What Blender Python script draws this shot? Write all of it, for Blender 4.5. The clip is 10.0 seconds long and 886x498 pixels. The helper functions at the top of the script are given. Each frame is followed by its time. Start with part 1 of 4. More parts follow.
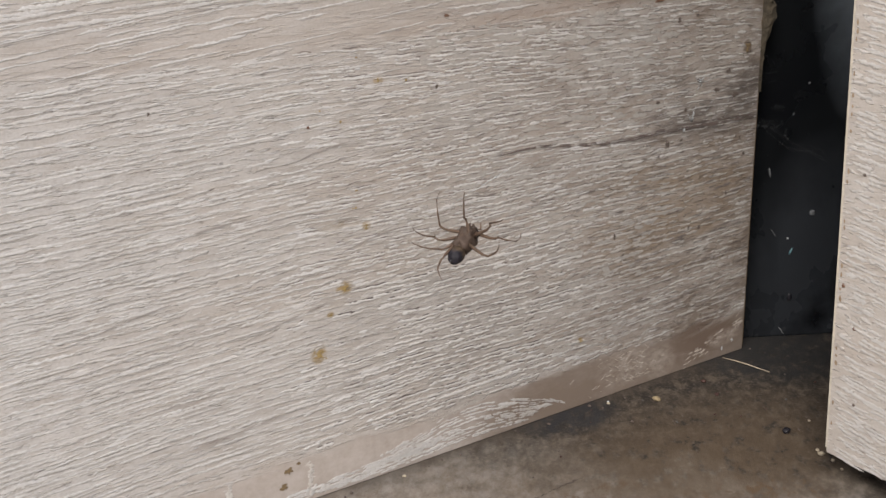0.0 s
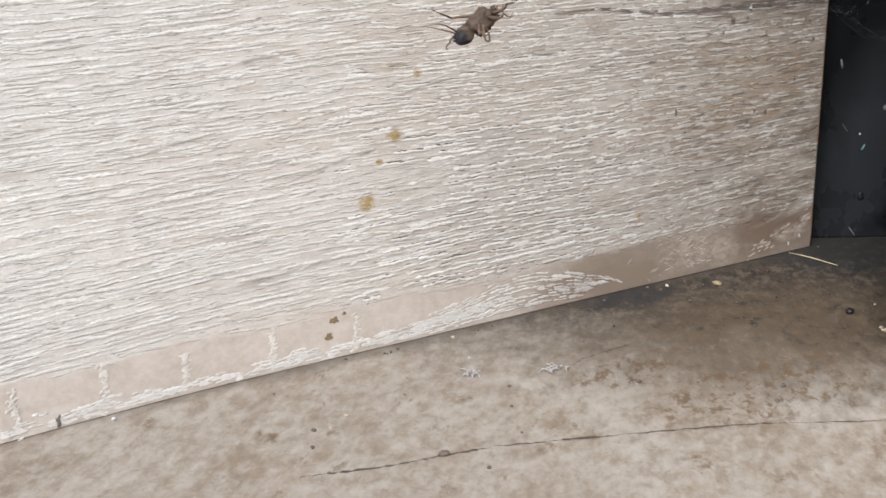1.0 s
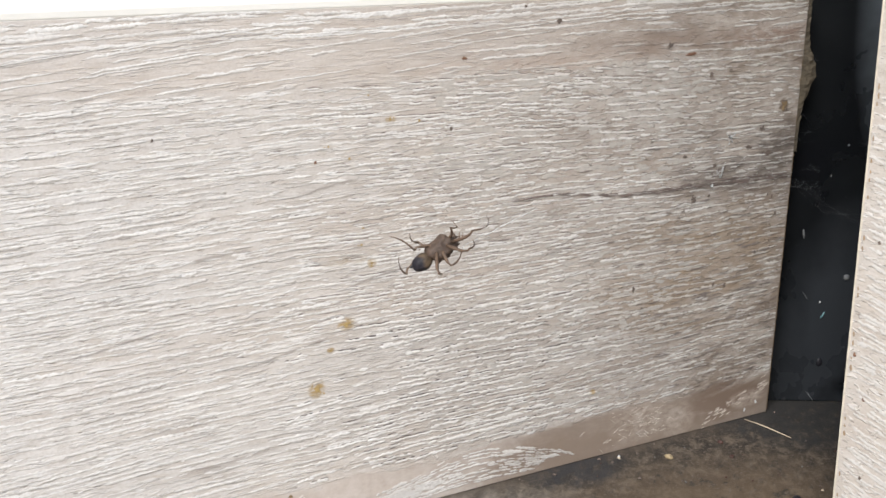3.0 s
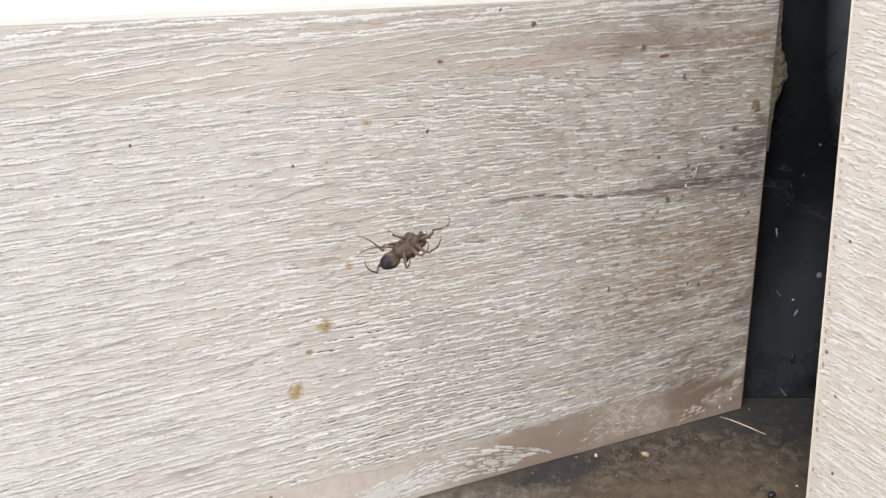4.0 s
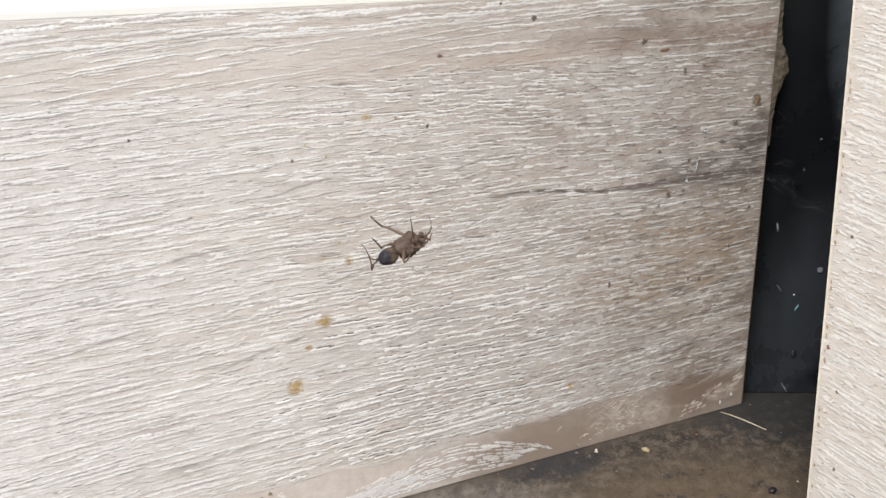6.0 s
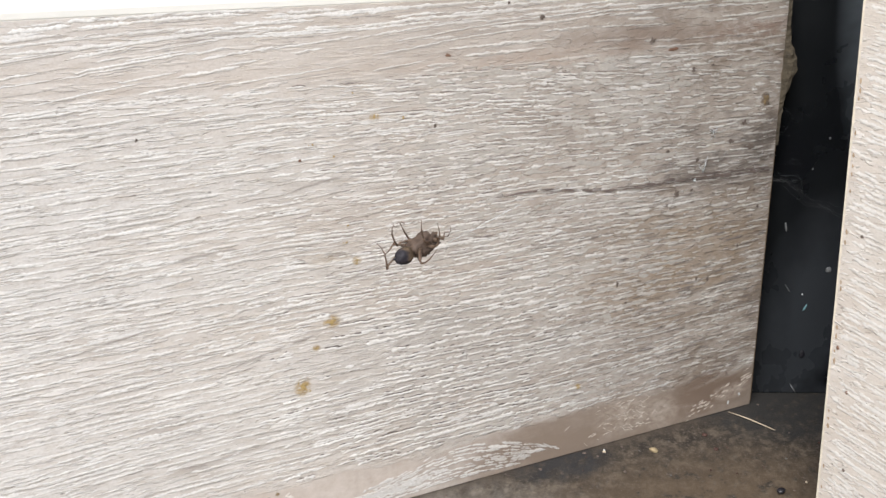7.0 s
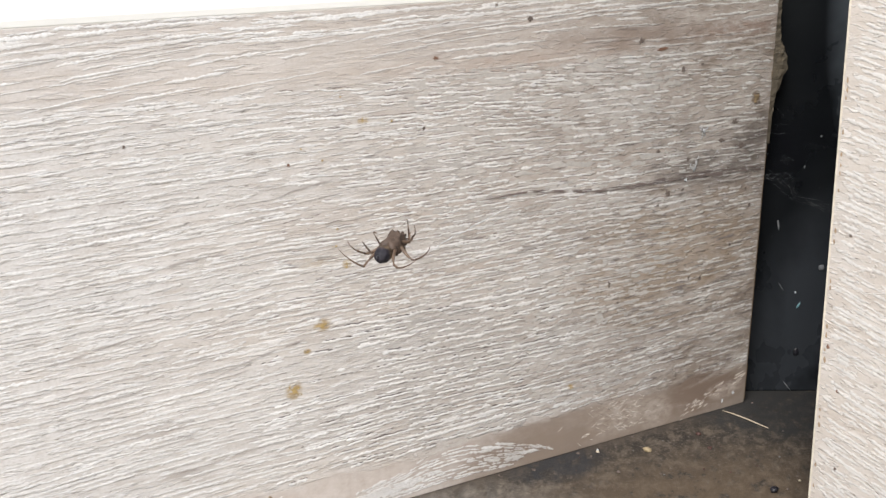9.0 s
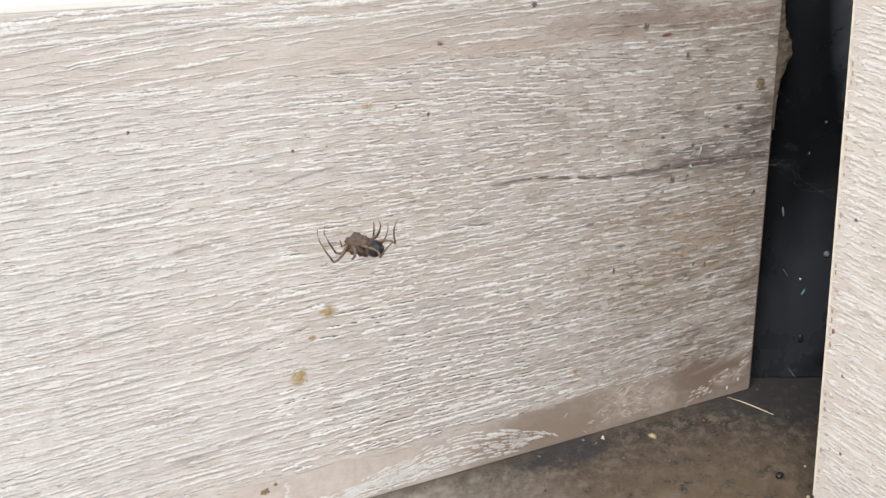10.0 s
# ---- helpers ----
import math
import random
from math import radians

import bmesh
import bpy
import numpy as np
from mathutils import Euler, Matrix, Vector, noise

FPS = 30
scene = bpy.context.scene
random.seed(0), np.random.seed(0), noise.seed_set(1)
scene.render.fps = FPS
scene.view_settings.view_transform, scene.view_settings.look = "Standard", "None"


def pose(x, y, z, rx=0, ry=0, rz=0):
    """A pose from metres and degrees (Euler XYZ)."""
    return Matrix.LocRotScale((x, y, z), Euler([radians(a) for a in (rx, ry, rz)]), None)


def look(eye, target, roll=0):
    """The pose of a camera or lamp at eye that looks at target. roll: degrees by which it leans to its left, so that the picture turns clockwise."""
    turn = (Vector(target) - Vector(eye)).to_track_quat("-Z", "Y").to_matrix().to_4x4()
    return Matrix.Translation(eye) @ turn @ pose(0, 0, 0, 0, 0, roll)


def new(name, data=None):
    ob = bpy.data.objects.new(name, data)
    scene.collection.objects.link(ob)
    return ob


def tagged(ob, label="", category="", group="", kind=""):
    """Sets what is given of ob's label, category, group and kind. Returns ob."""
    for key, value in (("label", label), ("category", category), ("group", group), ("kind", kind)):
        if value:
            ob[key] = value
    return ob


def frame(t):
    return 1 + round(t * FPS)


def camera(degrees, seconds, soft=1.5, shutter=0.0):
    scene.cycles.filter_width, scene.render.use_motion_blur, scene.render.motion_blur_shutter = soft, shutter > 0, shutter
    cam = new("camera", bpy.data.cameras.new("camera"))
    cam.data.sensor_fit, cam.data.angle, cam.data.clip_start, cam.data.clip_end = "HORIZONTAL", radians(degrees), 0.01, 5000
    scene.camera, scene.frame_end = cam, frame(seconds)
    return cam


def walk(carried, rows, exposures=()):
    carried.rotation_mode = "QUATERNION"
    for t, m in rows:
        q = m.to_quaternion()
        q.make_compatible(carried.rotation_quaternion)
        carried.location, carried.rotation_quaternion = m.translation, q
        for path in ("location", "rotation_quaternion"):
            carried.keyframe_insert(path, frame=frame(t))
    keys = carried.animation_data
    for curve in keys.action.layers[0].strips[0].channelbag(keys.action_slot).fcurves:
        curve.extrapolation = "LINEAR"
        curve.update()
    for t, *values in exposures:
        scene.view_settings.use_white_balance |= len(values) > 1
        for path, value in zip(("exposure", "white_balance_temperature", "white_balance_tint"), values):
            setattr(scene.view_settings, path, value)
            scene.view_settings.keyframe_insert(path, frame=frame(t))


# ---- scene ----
cam = camera(35.0, 10.0, soft=1.5, shutter=0.15)
PATH = [
    (0, (-0.215, -0.1756, 0.1089), (-0.098, -0.0253, 0.0478), -0.3),
    (0.3, (-0.2129, -0.1782, 0.109), (-0.0975, -0.0259, 0.0496), -0.2),
    (0.5, (-0.2109, -0.1868, 0.1048), (-0.0989, -0.0316, 0.0468), -0.5),
    (0.6, (-0.2115, -0.189, 0.0991), (-0.1007, -0.033, 0.041), -0.6),
    (0.7, (-0.2126, -0.1887, 0.0913), (-0.1024, -0.0322, 0.0333), -0.5),
    (0.8, (-0.212, -0.1876, 0.0865), (-0.103, -0.0304, 0.0282), -0.5),
    (0.9, (-0.2113, -0.1878, 0.0821), (-0.105, -0.0289, 0.0235), -0.5),
    (1, (-0.2122, -0.1841, 0.0819), (-0.1057, -0.025, 0.0239), -0.2),
    (1.2, (-0.2099, -0.1817, 0.0896), (-0.1061, -0.0208, 0.0319), 0.3),
    (1.3, (-0.2083, -0.1796, 0.0938), (-0.1048, -0.0182, 0.0367), 0.7),
    (1.5, (-0.2059, -0.1791, 0.099), (-0.1046, -0.0162, 0.0425), 0.9),
    (2, (-0.2051, -0.1806, 0.0997), (-0.1075, -0.0155, 0.0431), 1.5),
    (2.5, (-0.2042, -0.1819, 0.1013), (-0.104, -0.0183, 0.0447), 1.9),
    (2.7, (-0.2022, -0.1827, 0.1046), (-0.1, -0.0203, 0.0483), 2.0),
    (3, (-0.2027, -0.1831, 0.1096), (-0.096, -0.0236, 0.0534), 2.0),
    (3.2, (-0.2027, -0.1852, 0.1112), (-0.0956, -0.0257, 0.0555), 1.8),
    (4.5, (-0.2042, -0.1841, 0.1101), (-0.0938, -0.0272, 0.0535), 1.9),
    (5, (-0.2039, -0.1836, 0.1106), (-0.0939, -0.0265, 0.0537), 2.0),
    (5.5, (-0.2033, -0.1841, 0.1105), (-0.0936, -0.0269, 0.0536), 1.9),
    (7, (-0.2034, -0.1828, 0.1105), (-0.0945, -0.0251, 0.0532), 1.8),
    (7.5, (-0.2027, -0.1832, 0.111), (-0.0939, -0.0255, 0.0537), 1.8),
    (8, (-0.2021, -0.1834, 0.1109), (-0.0932, -0.0259, 0.0533), 1.7),
    (8.5, (-0.2018, -0.1841, 0.1116), (-0.0933, -0.0262, 0.054), 1.4),
    (9, (-0.2015, -0.1841, 0.1116), (-0.0932, -0.0262, 0.0538), 1.2),
    (9.5, (-0.202, -0.1835, 0.1114), (-0.0933, -0.0258, 0.0535), 1.2),
    (10, (-0.2018, -0.1841, 0.1104), (-0.094, -0.0262, 0.0517), 1.0),
]
EXPOSURES = [(0, -0.60, 6800, 11), (0.3, -0.48, 6740, 10), (0.4, -0.38, 6700, 10), (0.5, -0.13, 6650, 9), (0.7, -0.05, 6530, 8), (1.0, -0.04, 6530, 8), (1.5, -0.10, 6530, 8), (2.5, -0.10, 6530, 8), (3.2, 0.01, 6530, 8), (10.0, 0.01, 6530, 8)]
walk(cam, [(t, look(e, g, r)) for t, e, g, r in PATH], EXPOSURES)

# ---- world, sun, exposure ----
SUN_TO = Vector((-0.66, -0.52, 0.80)).normalized()
world = bpy.data.worlds.new("sky")
scene.world = world
world.use_nodes = True
wn = world.node_tree.nodes
sky = wn.new("ShaderNodeTexSky")
sky.sky_type = "NISHITA"
sky.sun_disc = False
sky.sun_elevation = math.asin(SUN_TO.z)
sky.sun_rotation = math.atan2(SUN_TO.x, SUN_TO.y)
sky.dust_density = 1.5
sky.air_density = 1.0
wn["Background"].inputs["Strength"].default_value = 0.185
world.node_tree.links.new(sky.outputs["Color"], wn["Background"].inputs["Color"])

sun_data = bpy.data.lights.new("sun", "SUN")
sun_data.energy = 4.8
sun_data.angle = radians(30)
sun_data.color = (1.0, 0.975, 0.95)
sun = new("sun", sun_data)
sun.matrix_world = look(SUN_TO * 5, (0, 0, 0))


# ---- materials ----
def material(name):
    m = bpy.data.materials.new(name)
    m.use_nodes = True
    nt = m.node_tree
    return m, nt, nt.nodes["Principled BSDF"]


def node(nt, kind, **values):
    n = nt.nodes.new(kind)
    for key, value in values.items():
        n.inputs[key.replace("_", " ")].default_value = value
    return n


def coords(nt, scale, turn=(0, 0, 0)):
    tc = nt.nodes.new("ShaderNodeTexCoord")
    mp = node(nt, "ShaderNodeMapping", Scale=scale, Rotation=turn)
    nt.links.new(tc.outputs["Object"], mp.inputs["Vector"])
    return mp.outputs["Vector"]


def noise_at(nt, vec, scale, detail=4.0, rough=0.6, distort=0.0):
    n = node(nt, "ShaderNodeTexNoise", Scale=scale, Detail=detail, Roughness=rough, Distortion=distort)
    nt.links.new(vec, n.inputs["Vector"])
    return n.outputs["Fac"]


def ramp(nt, fac, stops):
    r = nt.nodes.new("ShaderNodeValToRGB")
    e = r.color_ramp.elements
    while len(e) < len(stops):
        e.new(0.5)
    for el, (pos, col) in zip(e, stops):
        el.position = pos
        el.color = (*col, 1) if len(col) == 3 else col
    nt.links.new(fac, r.inputs["Fac"])
    return r.outputs["Color"]


def grey(nt, fac, lo, hi):
    if lo > hi:
        return maths(nt, "SUBTRACT", 1.0, grey(nt, fac, hi, lo))
    return ramp(nt, fac, [(lo, (0, 0, 0)), (hi, (1, 1, 1))])


def mixed(nt, fac, a, b, mode="MIX"):
    m = nt.nodes.new("ShaderNodeMix")
    m.data_type = "RGBA"
    m.blend_type = mode
    for sock, v in ((m.inputs["Factor"], fac), (m.inputs["A"], a), (m.inputs["B"], b)):
        if isinstance(v, (int, float)):
            sock.default_value = v
        elif isinstance(v, tuple):
            sock.default_value = (*v, 1)
        else:
            nt.links.new(v, sock)
    return m.outputs["Result"]


def maths(nt, op, a, b=None, c=None):
    m = nt.nodes.new("ShaderNodeMath")
    m.operation = op
    m.use_clamp = op in ("MULTIPLY_ADD",)
    for sock, v in zip(m.inputs, (a, b, c)):
        if v is None:
            continue
        if isinstance(v, (int, float)):
            sock.default_value = v
        else:
            nt.links.new(v, sock)
    return m.outputs[0]


def bumped(nt, bsdf, height, strength, distance):
    b = node(nt, "ShaderNodeBump", Strength=strength, Distance=distance)
    nt.links.new(height, b.inputs["Height"])
    nt.links.new(b.outputs["Normal"], bsdf.inputs["Normal"])


def tint_patch(nt, col, sep, axis, centre, size, fac, colour, amount):
    """An uneven patch of its own shape round a place on the surface: a stain, or shade or reflection put into the
    colour.
    """
    a = maths(nt, "DIVIDE", maths(nt, "SUBTRACT", sep.outputs["X"], centre[0]), size[0])
    b = maths(nt, "DIVIDE", maths(nt, "SUBTRACT", sep.outputs[axis], centre[1]), size[1])
    r = maths(nt, "ADD", maths(nt, "MULTIPLY", a, a), maths(nt, "MULTIPLY", b, b))
    edge = maths(nt, "MULTIPLY_ADD", r, -1.0, 1.0)
    m = maths(nt, "MULTIPLY", edge, grey(nt, fac, 0.36, 0.62))
    m = maths(nt, "MINIMUM", maths(nt, "MULTIPLY", m, amount), 0.85)
    return mixed(nt, m, col, colour)


STAINS = [(-0.0937, 0.0446, 0.0011, 0.0010), (-0.0982, 0.0350, 0.0020, 0.0015), (-0.1009, 0.0311, 0.0009, 0.0007), (-0.1034, 0.0250, 0.0019, 0.0021), (-0.0908, 0.0674, 0.0013, 0.0007), (-0.0463, 0.0132, 0.0009, 0.0009)]


def soiled(nt, col, sep, much=1.0):
    """Grime and painted light falloff towards the open end of the front panel, and its yellow and brown stains."""
    dirt = noise_at(nt, coords(nt, (45, 45, 150)), 1.0, 6, 0.7, 0.5)
    grit = noise_at(nt, coords(nt, (420, 420, 900)), 1.0, 4, 0.7, 0.3)
    # real dirt, deepened so that the colour also carries the fading light
    near_end = maths(nt, "MULTIPLY_ADD", sep.outputs["X"], 9.0, 1.0)
    dirt_and_dim = maths(nt, "MULTIPLY", grey(nt, dirt, 0.22, 0.66), maths(nt, "MULTIPLY", near_end, 1.35 * much))
    dirt_and_dim = maths(nt, "MULTIPLY", dirt_and_dim, grey(nt, grit, 0.15, 0.55))
    col = mixed(nt, dirt_and_dim, col, (0.215, 0.175, 0.145))
    col = tint_patch(nt, col, sep, "Z", (-0.010, 0.0545), (0.024, 0.0085), dirt, (0.095, 0.082, 0.074), 1.15 * much)
    col = tint_patch(nt, col, sep, "Z", (-0.022, 0.034), (0.030, 0.015), dirt, (0.27, 0.20, 0.135), 0.75 * much)
    col = tint_patch(nt, col, sep, "Z", (-0.012, 0.0050), (0.014, 0.0046), dirt, (0.155, 0.11, 0.085), 2.4)
    col = tint_patch(nt, col, sep, "Z", (-0.036, 0.0765), (0.022, 0.003), dirt, (0.22, 0.17, 0.14), 1.0)
    col = tint_patch(nt, col, sep, "Z", (-0.008, 0.0768), (0.018, 0.0024), grit, (0.23, 0.165, 0.135), 0.95)
    col = tint_patch(nt, col, sep, "Z", (-0.062, 0.0745), (0.030, 0.0022), dirt, (0.34, 0.27, 0.225), 0.9)
    col = tint_patch(nt, col, sep, "Z", (-0.0985, 0.0457), (0.0050, 0.0012), grit, (0.33, 0.27, 0.20), 0.8)
    col = tint_patch(nt, col, sep, "Z", (-0.045, 0.0030), (0.034, 0.0064), dirt, (0.22, 0.17, 0.135), 1.6 * much * much)
    col = tint_patch(nt, col, sep, "Z", (-0.034, 0.0060), (0.0090, 0.0062), grit, (0.40, 0.345, 0.30), 0.75)
    col = tint_patch(nt, col, sep, "Z", (-0.0245, 0.0035), (0.0050, 0.0042), grit, (0.40, 0.345, 0.30), 0.85)
    col = tint_patch(nt, col, sep, "Z", (-0.0060, 0.0042), (0.0060, 0.0022), grit, (0.40, 0.345, 0.30), 0.9)
    col = tint_patch(nt, col, sep, "Z", (-0.0041, 0.0633), (0.0014, 0.0016), grit, (0.12, 0.085, 0.058), 2.4)
    for u, v, ru, rv in STAINS:
        col = tint_patch(nt, col, sep, "Z", (u, v), (ru * 0.9, rv * 0.9), grit, (0.30, 0.20, 0.07), 1.6)
    return col


def pore_material():
    m, nt, bsdf = material("limed pore of the front")
    tc = nt.nodes.new("ShaderNodeTexCoord")
    sep = nt.nodes.new("ShaderNodeSeparateXYZ")
    nt.links.new(tc.outputs["Object"], sep.inputs[0])
    n1 = noise_at(nt, coords(nt, (1, 1, 1)), 1800, 4, 0.65)
    n2 = noise_at(nt, coords(nt, (60, 60, 300)), 1.0, 3, 0.6)
    col = ramp(nt, n1, [(0.3, (0.60, 0.588, 0.57)), (0.6, (0.76, 0.75, 0.735))])
    col = mixed(nt, maths(nt, "MULTIPLY", grey(nt, n2, 0.42, 0.7), 0.5), col, (0.53, 0.50, 0.475))
    isle = nt.nodes.new("ShaderNodeNewGeometry")
    col = mixed(nt, maths(nt, "MULTIPLY", isle.outputs["Random Per Island"], 0.4), col, (0.545, 0.515, 0.49))
    nt.links.new(soiled(nt, col, sep, 0.5), bsdf.inputs["Base Color"])
    bsdf.inputs["Roughness"].default_value = 0.62
    bsdf.inputs["Specular IOR Level"].default_value = 0.3
    bumped(nt, bsdf, n1, 0.4, 0.0002)
    return m


def laminate(name, front_face):
    """Limed-oak laminate: beige-grey ground, embossed white dashes and streaks, slanting grey grain, brown smooth foot."""
    m, nt, bsdf = material(name)
    tc = nt.nodes.new("ShaderNodeTexCoord")
    sep = nt.nodes.new("ShaderNodeSeparateXYZ")
    nt.links.new(tc.outputs["Object"], sep.inputs[0])
    broad = noise_at(nt, coords(nt, (9, 9, 75)), 1.0, 3, 0.55, 0.4)
    tone = noise_at(nt, coords(nt, (24, 24, 340)), 1.0, 4, 0.6, 0.5)
    long_n = noise_at(nt, coords(nt, (120, 120, 1250), (0, radians(0.5), 0)), 1.0, 4, 0.6, 0.4)
    short_n = noise_at(nt, coords(nt, (360, 360, 1550), (0, radians(-4), 0)), 1.0, 4, 0.6, 0.35)
    slant = noise_at(nt, coords(nt, (30, 30, 230), (0, radians(-7), 0)), 1.0, 4, 0.62, 0.7)
    pits = noise_at(nt, coords(nt, (400, 400, 2700), (0, radians(-4), 0)), 1.0, 3, 0.6, 0.3)
    fine = noise_at(nt, coords(nt, (1800, 1800, 3200)), 1.0, 3, 0.7)
    col = ramp(nt, broad, [(0.32, (0.46, 0.405, 0.36)), (0.5, (0.495, 0.455, 0.42)), (0.68, (0.485, 0.465, 0.445))])
    col = mixed(nt, maths(nt, "MULTIPLY", grey(nt, tone, 0.45, 0.75), 0.55), col, (0.56, 0.53, 0.50))
    if front_face:
        # far part made paler: the stronger light there is put into the colour
        far = maths(nt, "MINIMUM", maths(nt, "MULTIPLY_ADD", sep.outputs["X"], -10.0, -0.85), 1.0)
        col = mixed(nt, maths(nt, "MULTIPLY", far, 0.9), col, (0.62, 0.605, 0.59))
    col = mixed(nt, maths(nt, "MULTIPLY", grey(nt, slant, 0.56, 0.70), 0.55), col, (0.30, 0.27, 0.25))
    col = mixed(nt, maths(nt, "MULTIPLY", grey(nt, fine, 0.42, 0.66), 0.45), col, (0.33, 0.295, 0.265))
    # soft brown and pale clouds drawn out along the grain
    cloud = noise_at(nt, coords(nt, (150, 150, 900), (0, radians(-3), 0)), 1.0, 5, 0.68, 0.6)
    col = mixed(nt, maths(nt, "MULTIPLY", grey(nt, cloud, 0.50, 0.68), 0.45), col, (0.37, 0.315, 0.27))
    col = mixed(nt, maths(nt, "MULTIPLY", grey(nt, cloud, 0.48, 0.33), 0.55), col, (0.62, 0.595, 0.575))
    if not front_face:
        col = mixed(nt, 0.25, col, (0.50, 0.445, 0.40))
    if front_face:
        where = maths(nt, "MULTIPLY_ADD", sep.outputs["X"], 22.0, 2.45)
    else:
        where = 1.0
    dash = mixed(nt, where, grey(nt, long_n, 0.53, 0.62), grey(nt, short_n, 0.54, 0.62))
    pit = grey(nt, pits, 0.62, 0.72)
    relief = maths(nt, "SUBTRACT", dash, maths(nt, "MULTIPLY", pit, 0.8))
    if front_face:
        wob_n = noise_at(nt, coords(nt, (70, 70, 200)), 1.0, 4, 0.6)
        edge = maths(nt, "ADD", sep.outputs["Z"], maths(nt, "MULTIPLY", maths(nt, "SUBTRACT", wob_n, 0.5), 0.006))
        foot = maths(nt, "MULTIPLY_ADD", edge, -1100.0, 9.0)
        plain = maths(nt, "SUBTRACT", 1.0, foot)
        high = maths(nt, "MULTIPLY_ADD", edge, 900.0, -66.0)
        plain = maths(nt, "MULTIPLY", plain, maths(nt, "SUBTRACT", 1.0, maths(nt, "MULTIPLY", high, 0.5)))
        dash = maths(nt, "MULTIPLY", dash, plain)
        pit = maths(nt, "MULTIPLY", pit, plain)
        relief = maths(nt, "MULTIPLY", relief, plain)
    col = mixed(nt, maths(nt, "MULTIPLY", dash, 0.5), col, (0.70, 0.68, 0.66))
    col = mixed(nt, maths(nt, "MULTIPLY", pit, 0.7), col, (0.20, 0.17, 0.15))
    if front_face:
        blot = noise_at(nt, coords(nt, (120, 120, 160)), 1.0, 5, 0.65)
        blot = maths(nt, "ADD", maths(nt, "MULTIPLY", blot, 0.55), maths(nt, "MULTIPLY", noise_at(nt, coords(nt, (700, 700, 900)), 1.0, 5, 0.7), 0.45))
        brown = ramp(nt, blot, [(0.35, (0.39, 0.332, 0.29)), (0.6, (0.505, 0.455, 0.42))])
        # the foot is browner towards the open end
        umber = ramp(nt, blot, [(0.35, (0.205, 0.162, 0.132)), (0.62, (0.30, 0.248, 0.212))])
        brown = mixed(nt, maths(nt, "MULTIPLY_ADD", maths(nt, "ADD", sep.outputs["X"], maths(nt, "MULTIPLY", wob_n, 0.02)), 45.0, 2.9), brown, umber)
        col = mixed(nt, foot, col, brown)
        col = mixed(nt, maths(nt, "MULTIPLY", high, 0.28), col, (0.45, 0.385, 0.335))
        col = soiled(nt, col, sep)
    nt.links.new(col, bsdf.inputs["Base Color"])
    bsdf.inputs["Roughness"].default_value = 0.6
    bsdf.inputs["Specular IOR Level"].default_value = 0.3
    h = maths(nt, "ADD", relief, maths(nt, "MULTIPLY", fine, 0.15))
    bumped(nt, bsdf, h, 0.75, 0.00020)
    return m


def simple(name, colour, rough=0.6, spread=0.25, scale=900, metal=0.0, bump=0.2, dist=0.0002, spec=0.4):
    m, nt, bsdf = material(name)
    n1 = noise_at(nt, coords(nt, (1, 1, 1)), scale, 4, 0.6)
    n2 = noise_at(nt, coords(nt, (1, 1, 1)), scale / 9, 3, 0.6)
    dark = tuple(c * (1 - spread) for c in colour)
    light = tuple(min(1.0, c * (1 + spread)) for c in colour)
    col = ramp(nt, maths(nt, "ADD", maths(nt, "MULTIPLY", n1, 0.5), maths(nt, "MULTIPLY", n2, 0.5)), [(0.35, dark), (0.65, light)])
    nt.links.new(col, bsdf.inputs["Base Color"])
    bsdf.inputs["Roughness"].default_value = rough
    bsdf.inputs["Metallic"].default_value = metal
    bsdf.inputs["Specular IOR Level"].default_value = spec
    bumped(nt, bsdf, n1, bump, dist)
    return m


